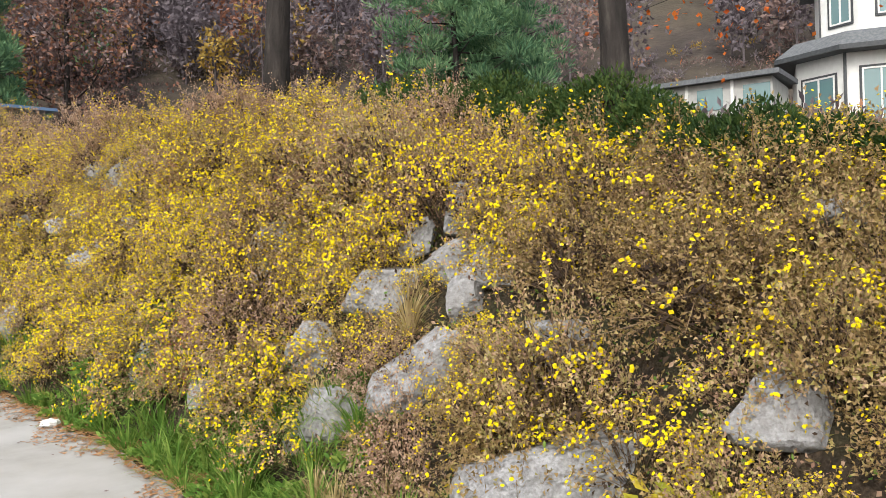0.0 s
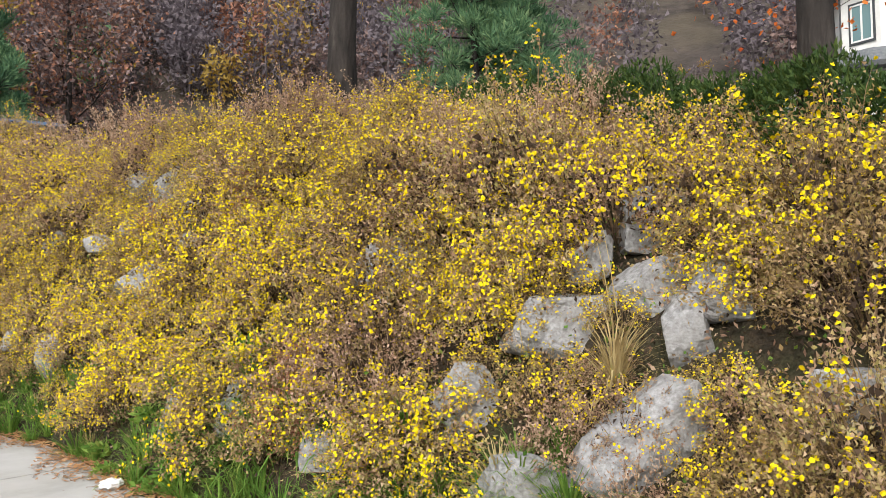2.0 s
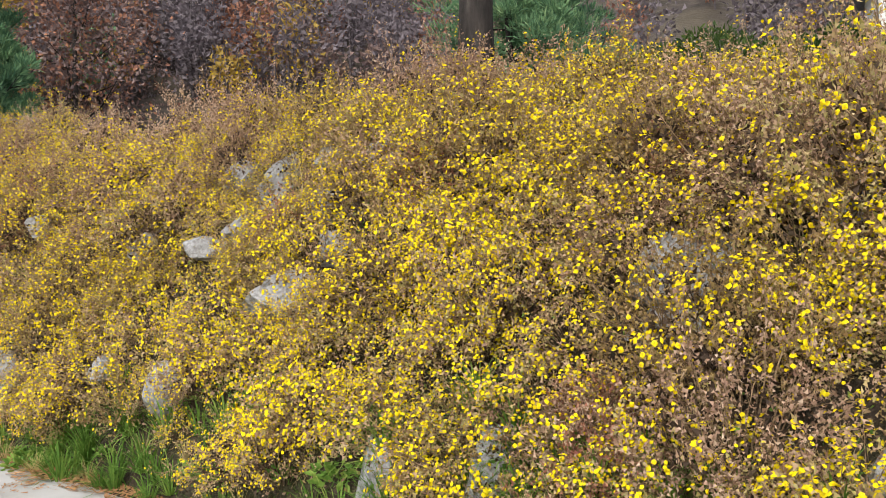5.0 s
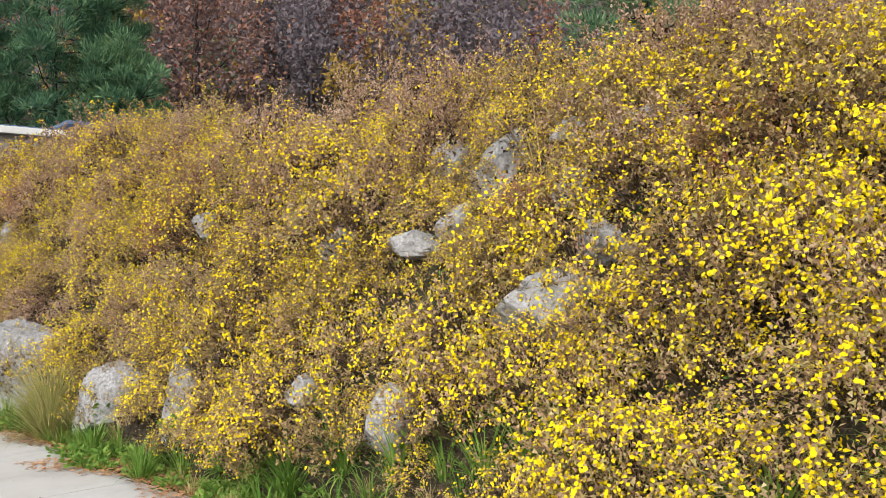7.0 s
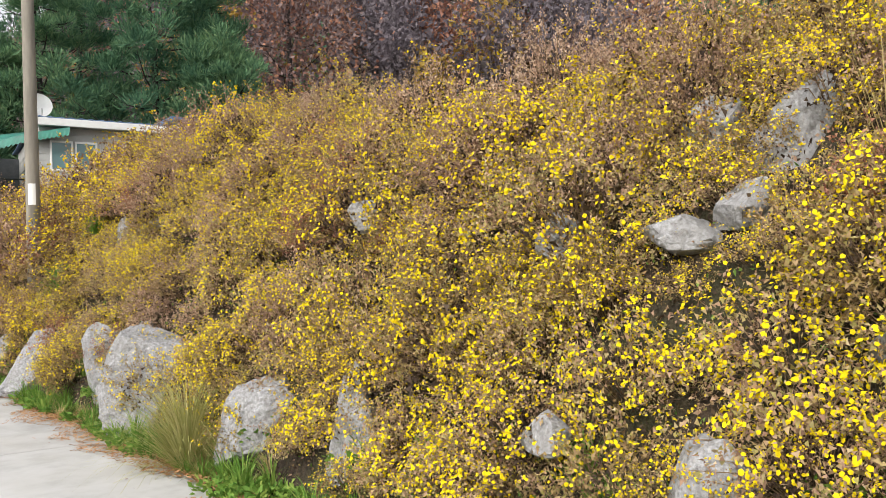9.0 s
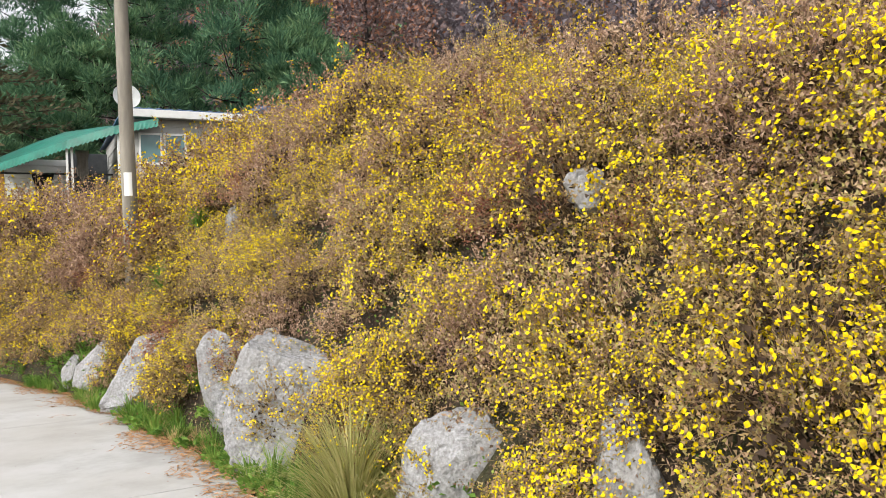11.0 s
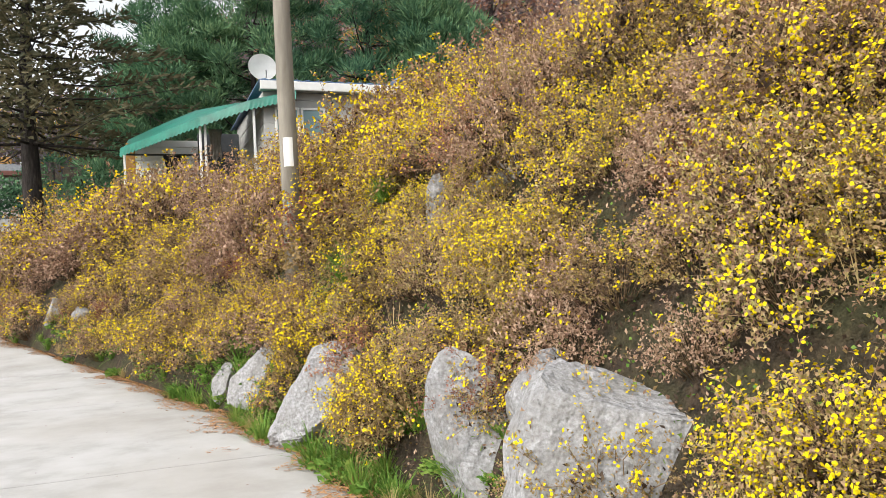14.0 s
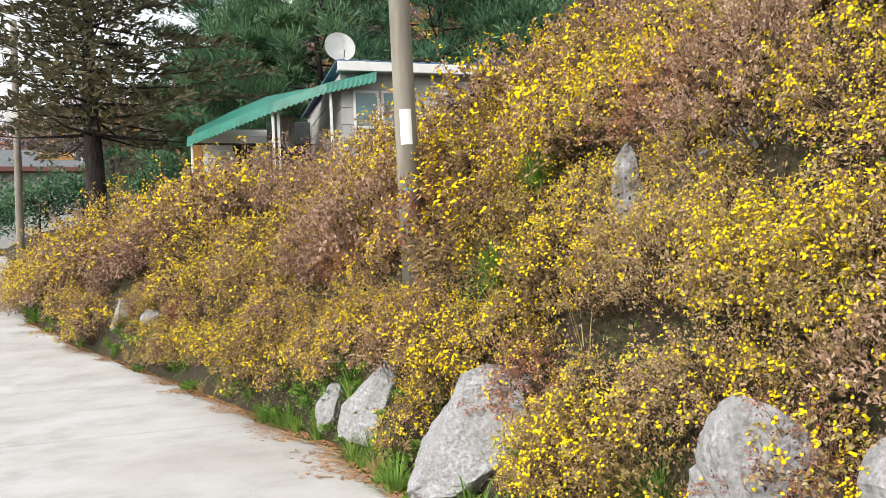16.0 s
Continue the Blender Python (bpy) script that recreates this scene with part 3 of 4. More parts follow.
def kind_at(x, y, r, high):
    roll = 0.85 * r.random() + 1.15 * noise.noise((x * 0.75, y * 0.75, 2.0)) + lerp_table([(1.5, -0.25), (3.5, 0.0), (5, 0.3), (7, 0.36), (10, 0.34), (12, 0.3), (13.5, 0.3), (15, 0.1), (17, 0.1), (20, 0.14), (24, 0.22), (30, 0.22)], y)
    roll += sum(more * max(0.0, 1 - math.hypot(x - px, y - py) / reach) ** 0.5 for px, py, reach, more in PATCHES)
    if high:
        roll -= 0.35 if 11 < y < 20 else 0.15
        return 4 if roll < 0.3 else 5 if roll < 0.55 else 2 if roll < 0.8 else 3 if roll < 1.0 else 0
    kind = 4 if roll < 0.08 else 5 if roll < 0.3 else 2 if roll < 0.44 else 3 if roll < 0.6 else 0 if roll < 0.78 else 1 if roll < 0.98 else 6
    if kind in (2, 5) and r.random() < (0.4 if 5 < y < 9 or 14 < y < 16 else 0.12):
        return 8
    return 7 if y < 3.2 and kind in (4, 5) else kind


def plant_bank():
    r = random.Random(5)
    grown = []
    y = -1.0
    while y < 46:
        step = 0.64 if y < 21 else 0.74 if y < 30 else 1.1
        wide = lerp_table(TOP_D, y)
        d = 0.34
        while d < wide + (-0.3 if y < 3 else 0.0 if y < 7 else 0.4):
            yy, dd = y + r.uniform(-0.26, 0.26), d + r.uniform(-0.2, 0.2)
            x = toe(yy) + dd
            z = land(x, yy)
            high = dd > wide * 0.8
            size = r.choice((0.8, 0.95, 1.05, 1.2)) * r.uniform(0.92, 1.08) * step / 0.64 * (0.75 if dd < 0.5 else 1)
            if high:
                size *= 0.75 if yy < 4 else 0.85 if yy < 8 else 0.95
            size = rock_room(x, yy, z, size)
            if size and abs(x - 2.3) + abs(yy - 22.6) > 0.35:
                grown.append((x, yy, size))
                shrub(x, yy, z - 0.03, kind_at(x, yy, r, high), size, -r.uniform(5, 30) if not high else r.uniform(-8, 8), r.uniform(0, 360), r.uniform(0.85, 1.25))
            d += step
        y += step
    for k in range(720):
        yy, dd = r.uniform(-0.5, 26), 0.1 + 2.8 * r.random() ** 1.3
        x = toe(yy) + dd
        if x < road_edge(yy) + 0.32:
            continue
        z = land(x, yy)
        size = rock_room(x, yy, z, r.uniform(0.42, 0.75))
        if size and abs(x - 2.3) + abs(yy - 22.6) > 0.25:
            grown.append((x, yy, size))
            shrub(x, yy, z - 0.03, kind_at(x, yy, r, False), size, -r.uniform(5, 35), r.uniform(0, 360), r.uniform(0.9, 1.3), True)
    y = -0.6
    while y < 40:
        near = [g for g in grown if abs(g[1] - y) < 1.3]
        d = 0.15
        while d < lerp_table(TOP_D, y) + 0.2:
            x, yy = toe(y) + d + r.uniform(-0.08, 0.08), y + r.uniform(-0.08, 0.08)
            if x > road_edge(yy) + 0.34 and all(math.hypot(x - gx, yy - gy) > 0.42 * size for gx, gy, size in near):
                z = land(x, yy)
                inside = any(abs(yy - ry) < 0.4 * w and -0.3 < x - rx < 0.4 * w and abs(z - rz) < 0.5 * h + 0.15 for rx, ry, rz, w, h in ROCKS)
                size = r.uniform(0.5, 0.8) if not inside else 0.0
                room = rock_room(x, yy, z, size)
                size = room if room else 0.34 * (size > 0)
                if size:
                    grown.append((x, yy, size))
                    near.append(grown[-1])
                    shrub(x, yy, z - 0.03, kind_at(x, yy, r, False), size, -r.uniform(5, 35), r.uniform(0, 360), r.uniform(0.9, 1.2), True)
            d += 0.28
        y += 0.28
    UNDERGROWTH.plant("undergrowth", "young chrysanthemum plants filling the bank between the shrubs")
    FAR_BANK.plant("far_shrubs", "brown and yellow chrysanthemum shrubs along the far bank")


plant_bank()


# ---------------------------------------------------------------- grasses and weeds at the foot of the bank
def tuft_mesh(seed, blades, long_, wide, droop, mat, fan=0.6):
    r = np.random.default_rng(seed)
    h = Heap()
    for _ in range(blades):
        a, lean = r.uniform(0, 2 * math.pi), abs(r.normal(0.15, fan))
        o = np.array([math.cos(a), math.sin(a), 0])
        s = np.array([-math.sin(a), math.cos(a), 0]) * wide * r.uniform(0.6, 1.3)
        le = long_ * r.uniform(0.55, 1.15)
        p = o * r.uniform(0, 0.06)
        v = []
        for k in range(5):
            t = k / 4
            ang = lean + droop * t * t
            v += [p - s * (1 - t ** 2) * 0.5, p + s * (1 - t ** 2) * 0.5] if k < 4 else [p]
            p = p + (o * math.sin(ang) + np.array([0, 0, math.cos(ang)])) * le / 4
        h.add(v, [(0, 1, 3, 2), (2, 3, 5, 4), (4, 5, 7, 6), (6, 7, 8)])
    return h.mesh("tuft", [mat])


def weed_mesh(seed, leaves, mat, size=0.09):
    """Low broad-leaved rosette plant."""
    r = np.random.default_rng(seed)
    a = r.uniform(0, 2 * math.pi, leaves)
    rad = r.uniform(0.02, 0.2, leaves)
    c = np.stack([np.cos(a) * rad, np.sin(a) * rad, r.uniform(0.0, 0.13, leaves)], 1)
    out = np.stack([np.cos(a), np.sin(a), r.uniform(0.1, 0.9, leaves)], 1)
    v, f = leaf_cloud(c, out, size, size * 0.5, 0.35)
    return mesh_of("weed", v, f, [mat])


GREEN_TUFTS = [tuft_mesh(s, 70, 0.34, 0.011, 1.5, M_GREEN) for s in range(3)]
WEEDS = [weed_mesh(s, 130, M_GREEN) for s in range(3)]
STRAW_TUFTS = [tuft_mesh(s + 9, 80, 0.36, 0.008, 1.7, M_STRAW, 0.8) for s in range(2)]


def plant_edge():
    r = random.Random(9)
    y = 0.4
    while y < 40:
        lush = noise.noise((y * 0.55, 3.3, 0)) > -0.25
        for d in (0.06, 0.17, 0.3, 0.45):
            if not lush and r.random() < 0.45:
                continue
            yy = y + r.uniform(-0.12, 0.12)
            dd = d + r.uniform(-0.05, 0.08)
            x = road_edge(yy) + dd
            pick = r.random()
            if pick < 0.48:
                thing("grass_tuft", GREEN_TUFTS[r.randrange(3)], pose(x, yy, land(x, yy) - 0.04, 0, 0, r.uniform(0, 360)) @ Matrix.Scale(r.uniform(0.65, 1.25), 4), "green grass tuft at the foot of the bank", "grass", "grass tufts")
            elif pick < 0.9:
                weed = thing("broadleaf_weed", None, pose(x, yy, land(x, yy) - 0.03, 0, 0, r.uniform(0, 360)) @ Matrix.Scale(r.uniform(0.45, 0.85), 4), "low green broad-leaved weed beside the road", "weed", "weeds")
                tagged(part("foliage", WEEDS[r.randrange(3)], weed), kind="stuff")
            else:
                thing("dry_grass_tuft", STRAW_TUFTS[r.randrange(2)], pose(x, yy, land(x, yy) - 0.03, 0, 0, r.uniform(0, 360)) @ Matrix.Scale(r.uniform(0.5, 0.9), 4), "dry straw-coloured grass tuft", "grass", "grass tufts")
        y += 0.27 if y < 24 else 0.55


plant_edge()


def ground_cover():
    """Dead leaves, low creepers and dry stalks that cover the soil between the shrubs."""
    n = 90000
    y = rng.uniform(-1, 26, n)
    d = rng.uniform(0.02, 3.3, n)
    c = np.array([(toe(q) + e, q, land(toe(q) + e, q) + 0.02) for q, e in zip(y, d)])
    c[:, 2] += rng.exponential(0.06, n)
    o = np.tile(np.array([-0.7, -0.2, 0.7]), (n, 1))
    v, f = leaf_cloud(c, o, 0.034, 0.02, 1.0)
    # slot 0 reuses the shade-dark leaf colour for gaps between shrubs
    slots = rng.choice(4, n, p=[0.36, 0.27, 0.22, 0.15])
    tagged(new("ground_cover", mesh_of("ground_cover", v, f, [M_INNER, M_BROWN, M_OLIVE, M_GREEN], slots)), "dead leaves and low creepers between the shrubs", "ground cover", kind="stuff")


ground_cover()


def lone_tuft(name, x, y, me, size, label, dz=-0.05):
    thing(name, me, pose(x, y, land(x, y) + dz, 0, 0, 40 * x) @ Matrix.Scale(size, 4), label, "grass", "grass tufts")


FOUNTAIN = tuft_mesh(31, 900, 0.6, 0.006, 1.7, M_PALE, 0.55)
lone_tuft("fountain_grass", 2.42, 14.4, FOUNTAIN, 1.6, "pale green fountain grass spilling onto the road edge")
lone_tuft("fountain_grass", 2.62, 14.2, FOUNTAIN, 0.8, "pale green fountain grass beside the boulders")
DRY = tuft_mesh(32, 170, 0.45, 0.011, 1.9, M_STRAW, 0.9)
lone_tuft("dry_grass_clump", 3.55, 3.72, DRY, 0.9, "straw-coloured dry grass clump below a boulder", 0.12)
lone_tuft("dry_grass_clump", 3.1, 4.1, DRY, 0.75, "straw-coloured dry grass clump at the foot of the bank", 0.1)
lone_tuft("dry_grass_clump", 4.15, 14.9, DRY, 1.0, "dry grass stalks among withered shrubs", 0.2)
BLADES = tuft_mesh(33, 210, 0.48, 0.014, 1.9, M_GREEN, 0.8)
lone_tuft("green_grass_clump", 2.4, 20.6, BLADES, 1.15, "arching green grass clump on the bank", 0.3)
lone_tuft("green_grass_clump", 2.95, 20.95, BLADES, 0.85, "green grass clump high on the bank", 0.25)
for y, s in ((4.6, 1.0), (5.1, 0.9), (5.6, 0.9), (6.2, 0.8), (9.9, 0.9), (10.4, 1.0), (10.9, 1.0), (11.4, 0.9), (15.2, 0.8), (17.0, 0.8), (18.6, 0.9), (19.2, 0.8), (21.3, 0.8), (23.5, 0.8)):
    lone_tuft("green_grass_clump", road_edge(y) + 0.3, y, BLADES, s, "arching green grass clump at the foot of the bank")
rows = random.Random(17)
for k in range(22):
    y = 3.7 + 3.6 * k / 22
    lone_tuft("green_grass_clump", road_edge(y) + rows.uniform(0.3, 0.75), y, BLADES, rows.uniform(0.6, 1.0), "lush arching green grass clump at the foot of the bank", -0.02)
for x, y, size in ((2.75, 3.5, 0.8), (2.9, 3.25, 0.9), (2.85, 3.8, 0.7), (2.8, 3.0, 0.7)):
    lone_tuft("dry_grass_clump", x, y, DRY, size, "straw-coloured dry grass clump beside the front boulders", 0.0)
STALK = tuft_mesh(34, 5, 0.75, 0.006, 0.5, M_STRAW, 0.4)
for x, y in ((3.75, 3.8), (3.6, 4.3), (2.7, 20.6), (4.3, 9.3), (3.3, 15.2), (2.5, 19.4)):
    lone_tuft("dry_stalk", x, y, STALK, 1.0, "bare dry stalk standing above the shrubs", 0.15)


def litter():
    """Fallen pine needles and leaves along the edge of the road."""
    n = 42000
    y = rng.uniform(-1, 36, n)
    d = np.abs(rng.normal(0, 0.32, n)) - 0.3
    keep = [i for i in range(n) if noise.noise((y[i] * 1.6, d[i] * 2, 5)) + 0.35 > d[i] * 1.5]
    c = np.array([(road_edge(y[i]) - d[i], y[i], lerp_table(ROAD_Z, y[i]) + 0.006) for i in keep])
    m = len(c)
    a = rng.uniform(0, 6.28, m)
    o = np.stack([np.cos(a), np.sin(a), np.zeros(m)], 1)
    s = np.stack([-np.sin(a), np.cos(a), np.zeros(m)], 1)
    le, wi = rng.uniform(0.03, 0.07, (m, 1)), rng.uniform(0.003, 0.007, (m, 1))
    lift = np.array([0, 0, 0.008])
    p = np.stack([c - s * wi, c + o * le - s * wi + lift * rng.random((m, 1)), c + o * le + s * wi + lift, c + s * wi], 1).reshape(-1, 3)
    tagged(new("pine_litter", mesh_of("pine_litter", p, np.arange(4 * m).reshape(-1, 4), [M_NEEDLE])), "orange-brown fallen pine needles along the road edge", "litter", kind="stuff")


litter()


def road_specks():
    """Scattered bits of leaf and twig lying on the concrete."""
    n = 260
    y = rng.uniform(0, 34, n)
    c = np.array([(road_edge(q) - 0.3 - 4.6 * rng.random() ** 1.4, q, lerp_table(ROAD_Z, q) + 0.006) for q in y])
    v, f = leaf_cloud(c, np.tile(np.array([0.3, 1.0, 0.0]), (n, 1)), 0.04, 0.022, 1.5)
    v[:, 2] = np.repeat(c[:, 2], 4) + 0.004 * rng.random(4 * n)
    tagged(new("leaf_specks", mesh_of("leaf_specks", v, f, [M_DULL])), "small brown leaf scraps scattered on the concrete", "litter", kind="stuff")


road_specks()


def crumpled(name, x, y, size, mat, label, category):
    bm = bmesh.new()
    bmesh.ops.create_icosphere(bm, subdivisions=3, radius=size)
    for q in bm.verts:
        q.co *= 1 + 0.5 * noise.noise(q.co * 2.2 / size)
        q.co.z *= 0.45
    me = bpy.data.meshes.new(name)
    bm.to_mesh(me)
    bm.free()
    me.materials.append(mat)
    thing(name, me, pose(x, y, lerp_table(ROAD_Z, y) + 0.03, 0, 0, 30), label, category)


crumpled("paper_scrap", 2.62, 7.2, 0.075, M_WHITE, "crumpled white paper scrap at the road edge", "litter")
YELLOW = leafy("yellowing_leaves", [(0.0, (0.35, 0.4, 0.05)), (0.5, (0.6, 0.5, 0.05)), (1.0, (0.75, 0.55, 0.08))])
sprig = thing("yellow_leaved_plant", None, pose(3.1, 1.6, land(3.1, 1.6) + 0.08), "yellowing broad-leaved plant beside a boulder", "plant")
tagged(part("foliage", weed_mesh(77, 40, YELLOW, 0.12), sprig), kind="stuff")


# ---------------------------------------------------------------- trees
def tree(name, x, y, base, high, girth, crown, mats, label, lean=(0, 0), leaves=3000, leaf=0.16, clear=0.45, seed=0, limbs=14, gap=1.0, rise=(0.25, 0.6)):
    """Tapered trunk with limbs, and a crown of leaf clumps about the limbs."""
    r = np.random.default_rng(seed + 100)
    root = tagged(new(name), label, "tree", "trees")
    root.matrix_world = pose(x, y, base)
    wood, tips = Heap(), []
    pts = [np.array([lean[0] * t * t + 0.05 * math.sin(5 * t + seed), lean[1] * t * t + 0.05 * math.cos(4 * t + seed), high * t - 0.2 * (t == 0)]) for t in np.linspace(0, 0.95, 9)]
    wood.add(*tube(pts, [girth * (1.25 if k == 0 else 1 - 0.1 * k) for k in range(9)], 12))
    for k in range(limbs):
        t = clear + (0.97 - clear) * (k + r.random()) / limbs
        p = pts[min(8, int(t / 0.95 * 8))]
        a = k * 2.4 + r.uniform(-0.4, 0.4)
        le = crown * (1.15 - 0.75 * (t - clear) / (1 - clear)) * r.uniform(0.7, 1.1)
        q = p + np.array([math.cos(a) * le * 0.5, math.sin(a) * le * 0.5, le * 0.5 * (rise[0] + 0.1)])
        e = p + np.array([math.cos(a) * le, math.sin(a) * le, le * r.uniform(*rise)])
        wood.add(*tube([p, q, e], [girth * 0.28 * (1.1 - t), girth * 0.2 * (1.1 - t) + 0.006, 0.006], 5))
        for s in np.linspace(0.35, 1.05, 6):
            tips.append((q * (1 - s) + e * s if s > 0.5 else p * (1 - s) + q * s) + r.normal(0, crown * 0.13, 3))
            for _ in range(1):
                t2 = tips[-1] + r.normal(0, crown * 0.2, 3)
                wood.add(*tube([q, (q + t2) / 2 + (0, 0, 0.1), t2], [0.02, 0.012, 0.004], 3))
                tips.append(t2)
    part("trunk", wood.mesh("trunk", [M_BARK], True), root)
    tips = np.array(tips)
    pick = r.integers(0, len(tips), leaves)
    c = tips[pick] + r.normal(0, crown * 0.1 * gap, (leaves, 3))
    o = c - np.array([0, 0, high * 0.6])
    o /= np.linalg.norm(o, axis=1)[:, None]
    v, f = leaf_cloud(c, o, leaf, leaf * 0.65, 1.2)
    slots = r.integers(0, len(mats), leaves)
    part("crown", mesh_of("crown", v, f, mats, slots), root)


def conifer(name, x, y, base, high, girth, reach, mat, label, first=0.12, whorls=16, seed=0, needle=0.13, per=42, droop=0.12):
    """Straight trunk with whorls of boughs carrying sprays of needles."""
    r = np.random.default_rng(seed + 300)
    root = tagged(new(name), label, "tree", "trees")
    root.matrix_world = pose(x, y, base)
    wood = Heap()
    pts = [np.array([0.02 * high * math.sin(k * 0.7 + seed) * k / 8, 0, high * k / 8 - 0.2 * (k == 0)]) for k in range(9)]
    wood.add(*tube(pts, [girth * (1.06 - k / 8) for k in range(9)], 10))
    cs, os = [], []
    for k in range(whorls):
        t = first + (0.97 - first) * k / whorls
        le0 = reach * (1.02 - t) ** 0.8
        for j in range(6):
            a = j * 1.047 + k * 0.5 + r.uniform(-0.25, 0.25)
            le = le0 * r.uniform(0.65, 1.1)
            o = np.array([math.cos(a), math.sin(a), 0])
            s = np.array([-math.sin(a), math.cos(a), 0])
            p = np.array([0, 0, t * high])
            m_ = p + o * le * 0.5 + (0, 0, -droop * le * 0.5)
            e = p + o * le + (0, 0, -droop * le * 0.5 + 0.05 * le)
            wood.add(*tube([p, m_, e], [girth * 0.2 * (1.1 - t) + 0.01, 0.018, 0.005], 4))
            n = int(per * (0.5 + le / reach))
            u = r.uniform(0.12, 1.05, n)
            side = r.normal(0, 0.17, n) * le * (1.1 - u)
            cs.append(p + np.outer(u, e - p) + np.outer(side, s) + r.normal(0, 0.05, (n, 3)))
            os.append(np.tile(o * 0.8, (n, 1)) + np.outer(np.sign(side) * 0.8, s) + np.array([0, 0, 0.25]))
    part("trunk", wood.mesh("trunk", [M_BARK], True), root)
    v, f = leaf_cloud(np.concatenate(cs), np.concatenate(os), needle * 2.6, needle * 0.9, 0.45)
    part("crown", mesh_of("crown", v, f, [mat]), root)


def pine(x, y, base, high, girth, reach, label, seed=0, needles=23000):
    """Broad pine: a trunk, rising boughs, and soft plumes of needles about their ends."""
    r = np.random.default_rng(seed + 500)
    root = tagged(new("pine_tree"), label, "tree", "trees")
    root.matrix_world = pose(x, y, base)
    wood, plumes = Heap(), []
    pts = [np.array([0.25 * math.sin(k * 0.6 + seed) * k / 8, 0.2 * math.cos(k * 0.8 + seed) * k / 8, high * k / 8 - 0.2 * (k == 0)]) for k in range(9)]
    wood.add(*tube(pts, [girth * (1.06 - k / 8) for k in range(9)], 10))
    for k in range(46):
        t = 0.07 + 0.9 * (k + r.random()) / 46
        a = k * 2.4 + r.uniform(-0.5, 0.5)
        le = reach * (1.06 - t) ** 0.55 * r.uniform(0.55, 1.08)
        p = np.array([0, 0, t * high])
        o = np.array([math.cos(a), math.sin(a), 0])
        mid = p + o * le * 0.55 + (0, 0, 0.06 * le)
        e = p + o * le + (0, 0, le * r.uniform(0.12, 0.42))
        wood.add(*tube([p, mid, e], [girth * 0.24 * (1.1 - t) + 0.012, 0.03, 0.008], 4))
        for q in (0.45, 0.75, 1.0, 1.0):
            c = (p * (1 - 2 * q) + mid * 2 * q if q < 0.5 else mid * (2 - 2 * q) + e * (2 * q - 1)) + r.normal(0, 0.16 * reach * 0.5, 3)
            plumes.append((c, r.uniform(0.4, 0.85)))
    cs, os = [], []
    each = needles // len(plumes)
    for c, rad in plumes:
        q = r.normal(size=(each, 3))
        q /= np.linalg.norm(q, axis=1)[:, None]
        q[:, 2] = np.where(q[:, 2] < -0.25, -q[:, 2], q[:, 2])
        cs.append(c + q * np.array([rad, rad, 0.75 * rad]) * r.uniform(0.35, 0.95, (each, 1)))
        os.append(q + np.array([0, 0, 0.5]))
    part("trunk", wood.mesh("trunk", [M_BARK], True), root)
    v, f = leaf_cloud(np.concatenate(cs), np.concatenate(os), 0.36, 0.055, 0.4)
    part("crown", mesh_of("crown", v, f, [M_PINE]), root)


tree("roadside_tree", 6.2, 9.0, land(6.2, 9.0) - 0.1, 9.5, 0.19, 2.6, [M_RUST, M_GOLD], "grey-brown trunk of a tall tree on the terrace", lean=(1.0, -0.6), leaves=1500, clear=0.62, seed=1)
tree("roadside_tree", 5.5, 3.4, land(5.5, 3.4) - 0.1, 8.5, 0.125, 2.4, [M_RUST, M_GOLD], "furrowed trunk of a tree behind the hedge", lean=(-0.5, 0.35), leaves=1500, clear=0.66, seed=2)
tree("maple_tree", 12.8, 1.7, land(12.8, 1.7), 8.5, 0.16, 4.4, [M_MAPLE], "orange-red maple tree beside the white house", leaves=7000, leaf=0.1, clear=0.36, seed=3, limbs=18, rise=(-0.05, 0.3))
tree("oak_tree", 23.5, 60, land(23.5, 60) - 0.2, 17, 0.3, 5.6, [M_RUST, M_DULL, M_DULL], "tall oak tree with dry brown leaves", leaves=6000, leaf=0.36, clear=0.22, seed=4, limbs=26)
tree("oak_tree", 17.5, 62, land(17.5, 62) - 0.2, 13, 0.25, 4.5, [M_GOLD, M_GOLD, M_RUST], "tree with golden autumn leaves below the hill", leaves=4500, leaf=0.36, clear=0.15, seed=5, limbs=22)
for k, (x, y, high, reach) in enumerate([(9.6, 43, 14, 4.4), (5.6, 46, 13.5, 4.2), (13.2, 46, 12, 3.6), (1.6, 50, 8, 3.2), (8.0, 51, 16, 5.0), (2.6, 54, 14, 4.6), (3.2, 47.5, 9.5, 3.4), (12.0, 41, 8, 3.0), (25.6, 23.4, 9.5, 4.6), (29.5, 24.5, 8.5, 4.0)]):
    pine(x, y, land(x, y) - 0.3, high, 0.2, reach, "soft green pine tree on the slope behind the shed" if y > 40 else "blue-green pine tree at the foot of the hill", k)
conifer("spruce_tree", -2.25, 41, land(-2.25, 41) - 0.2, 12.5, 0.34, 7.6, M_SPRUCE, "dark spruce tree with spreading boughs on a bare trunk", first=0.32, whorls=17, seed=40, needle=0.115, per=125, droop=0.05)


for k, (x, y, high) in enumerate([(-6.3, 58, 3.0), (-8.6, 60, 3.2), (-4.6, 60, 2.8)]):
    tree("garden_pine", x, y, land(x, y), high, 0.1, 2.0, [M_PINE], "pruned garden pine with flat green crown", leaves=1600, leaf=0.2, clear=0.55, seed=60 + k)
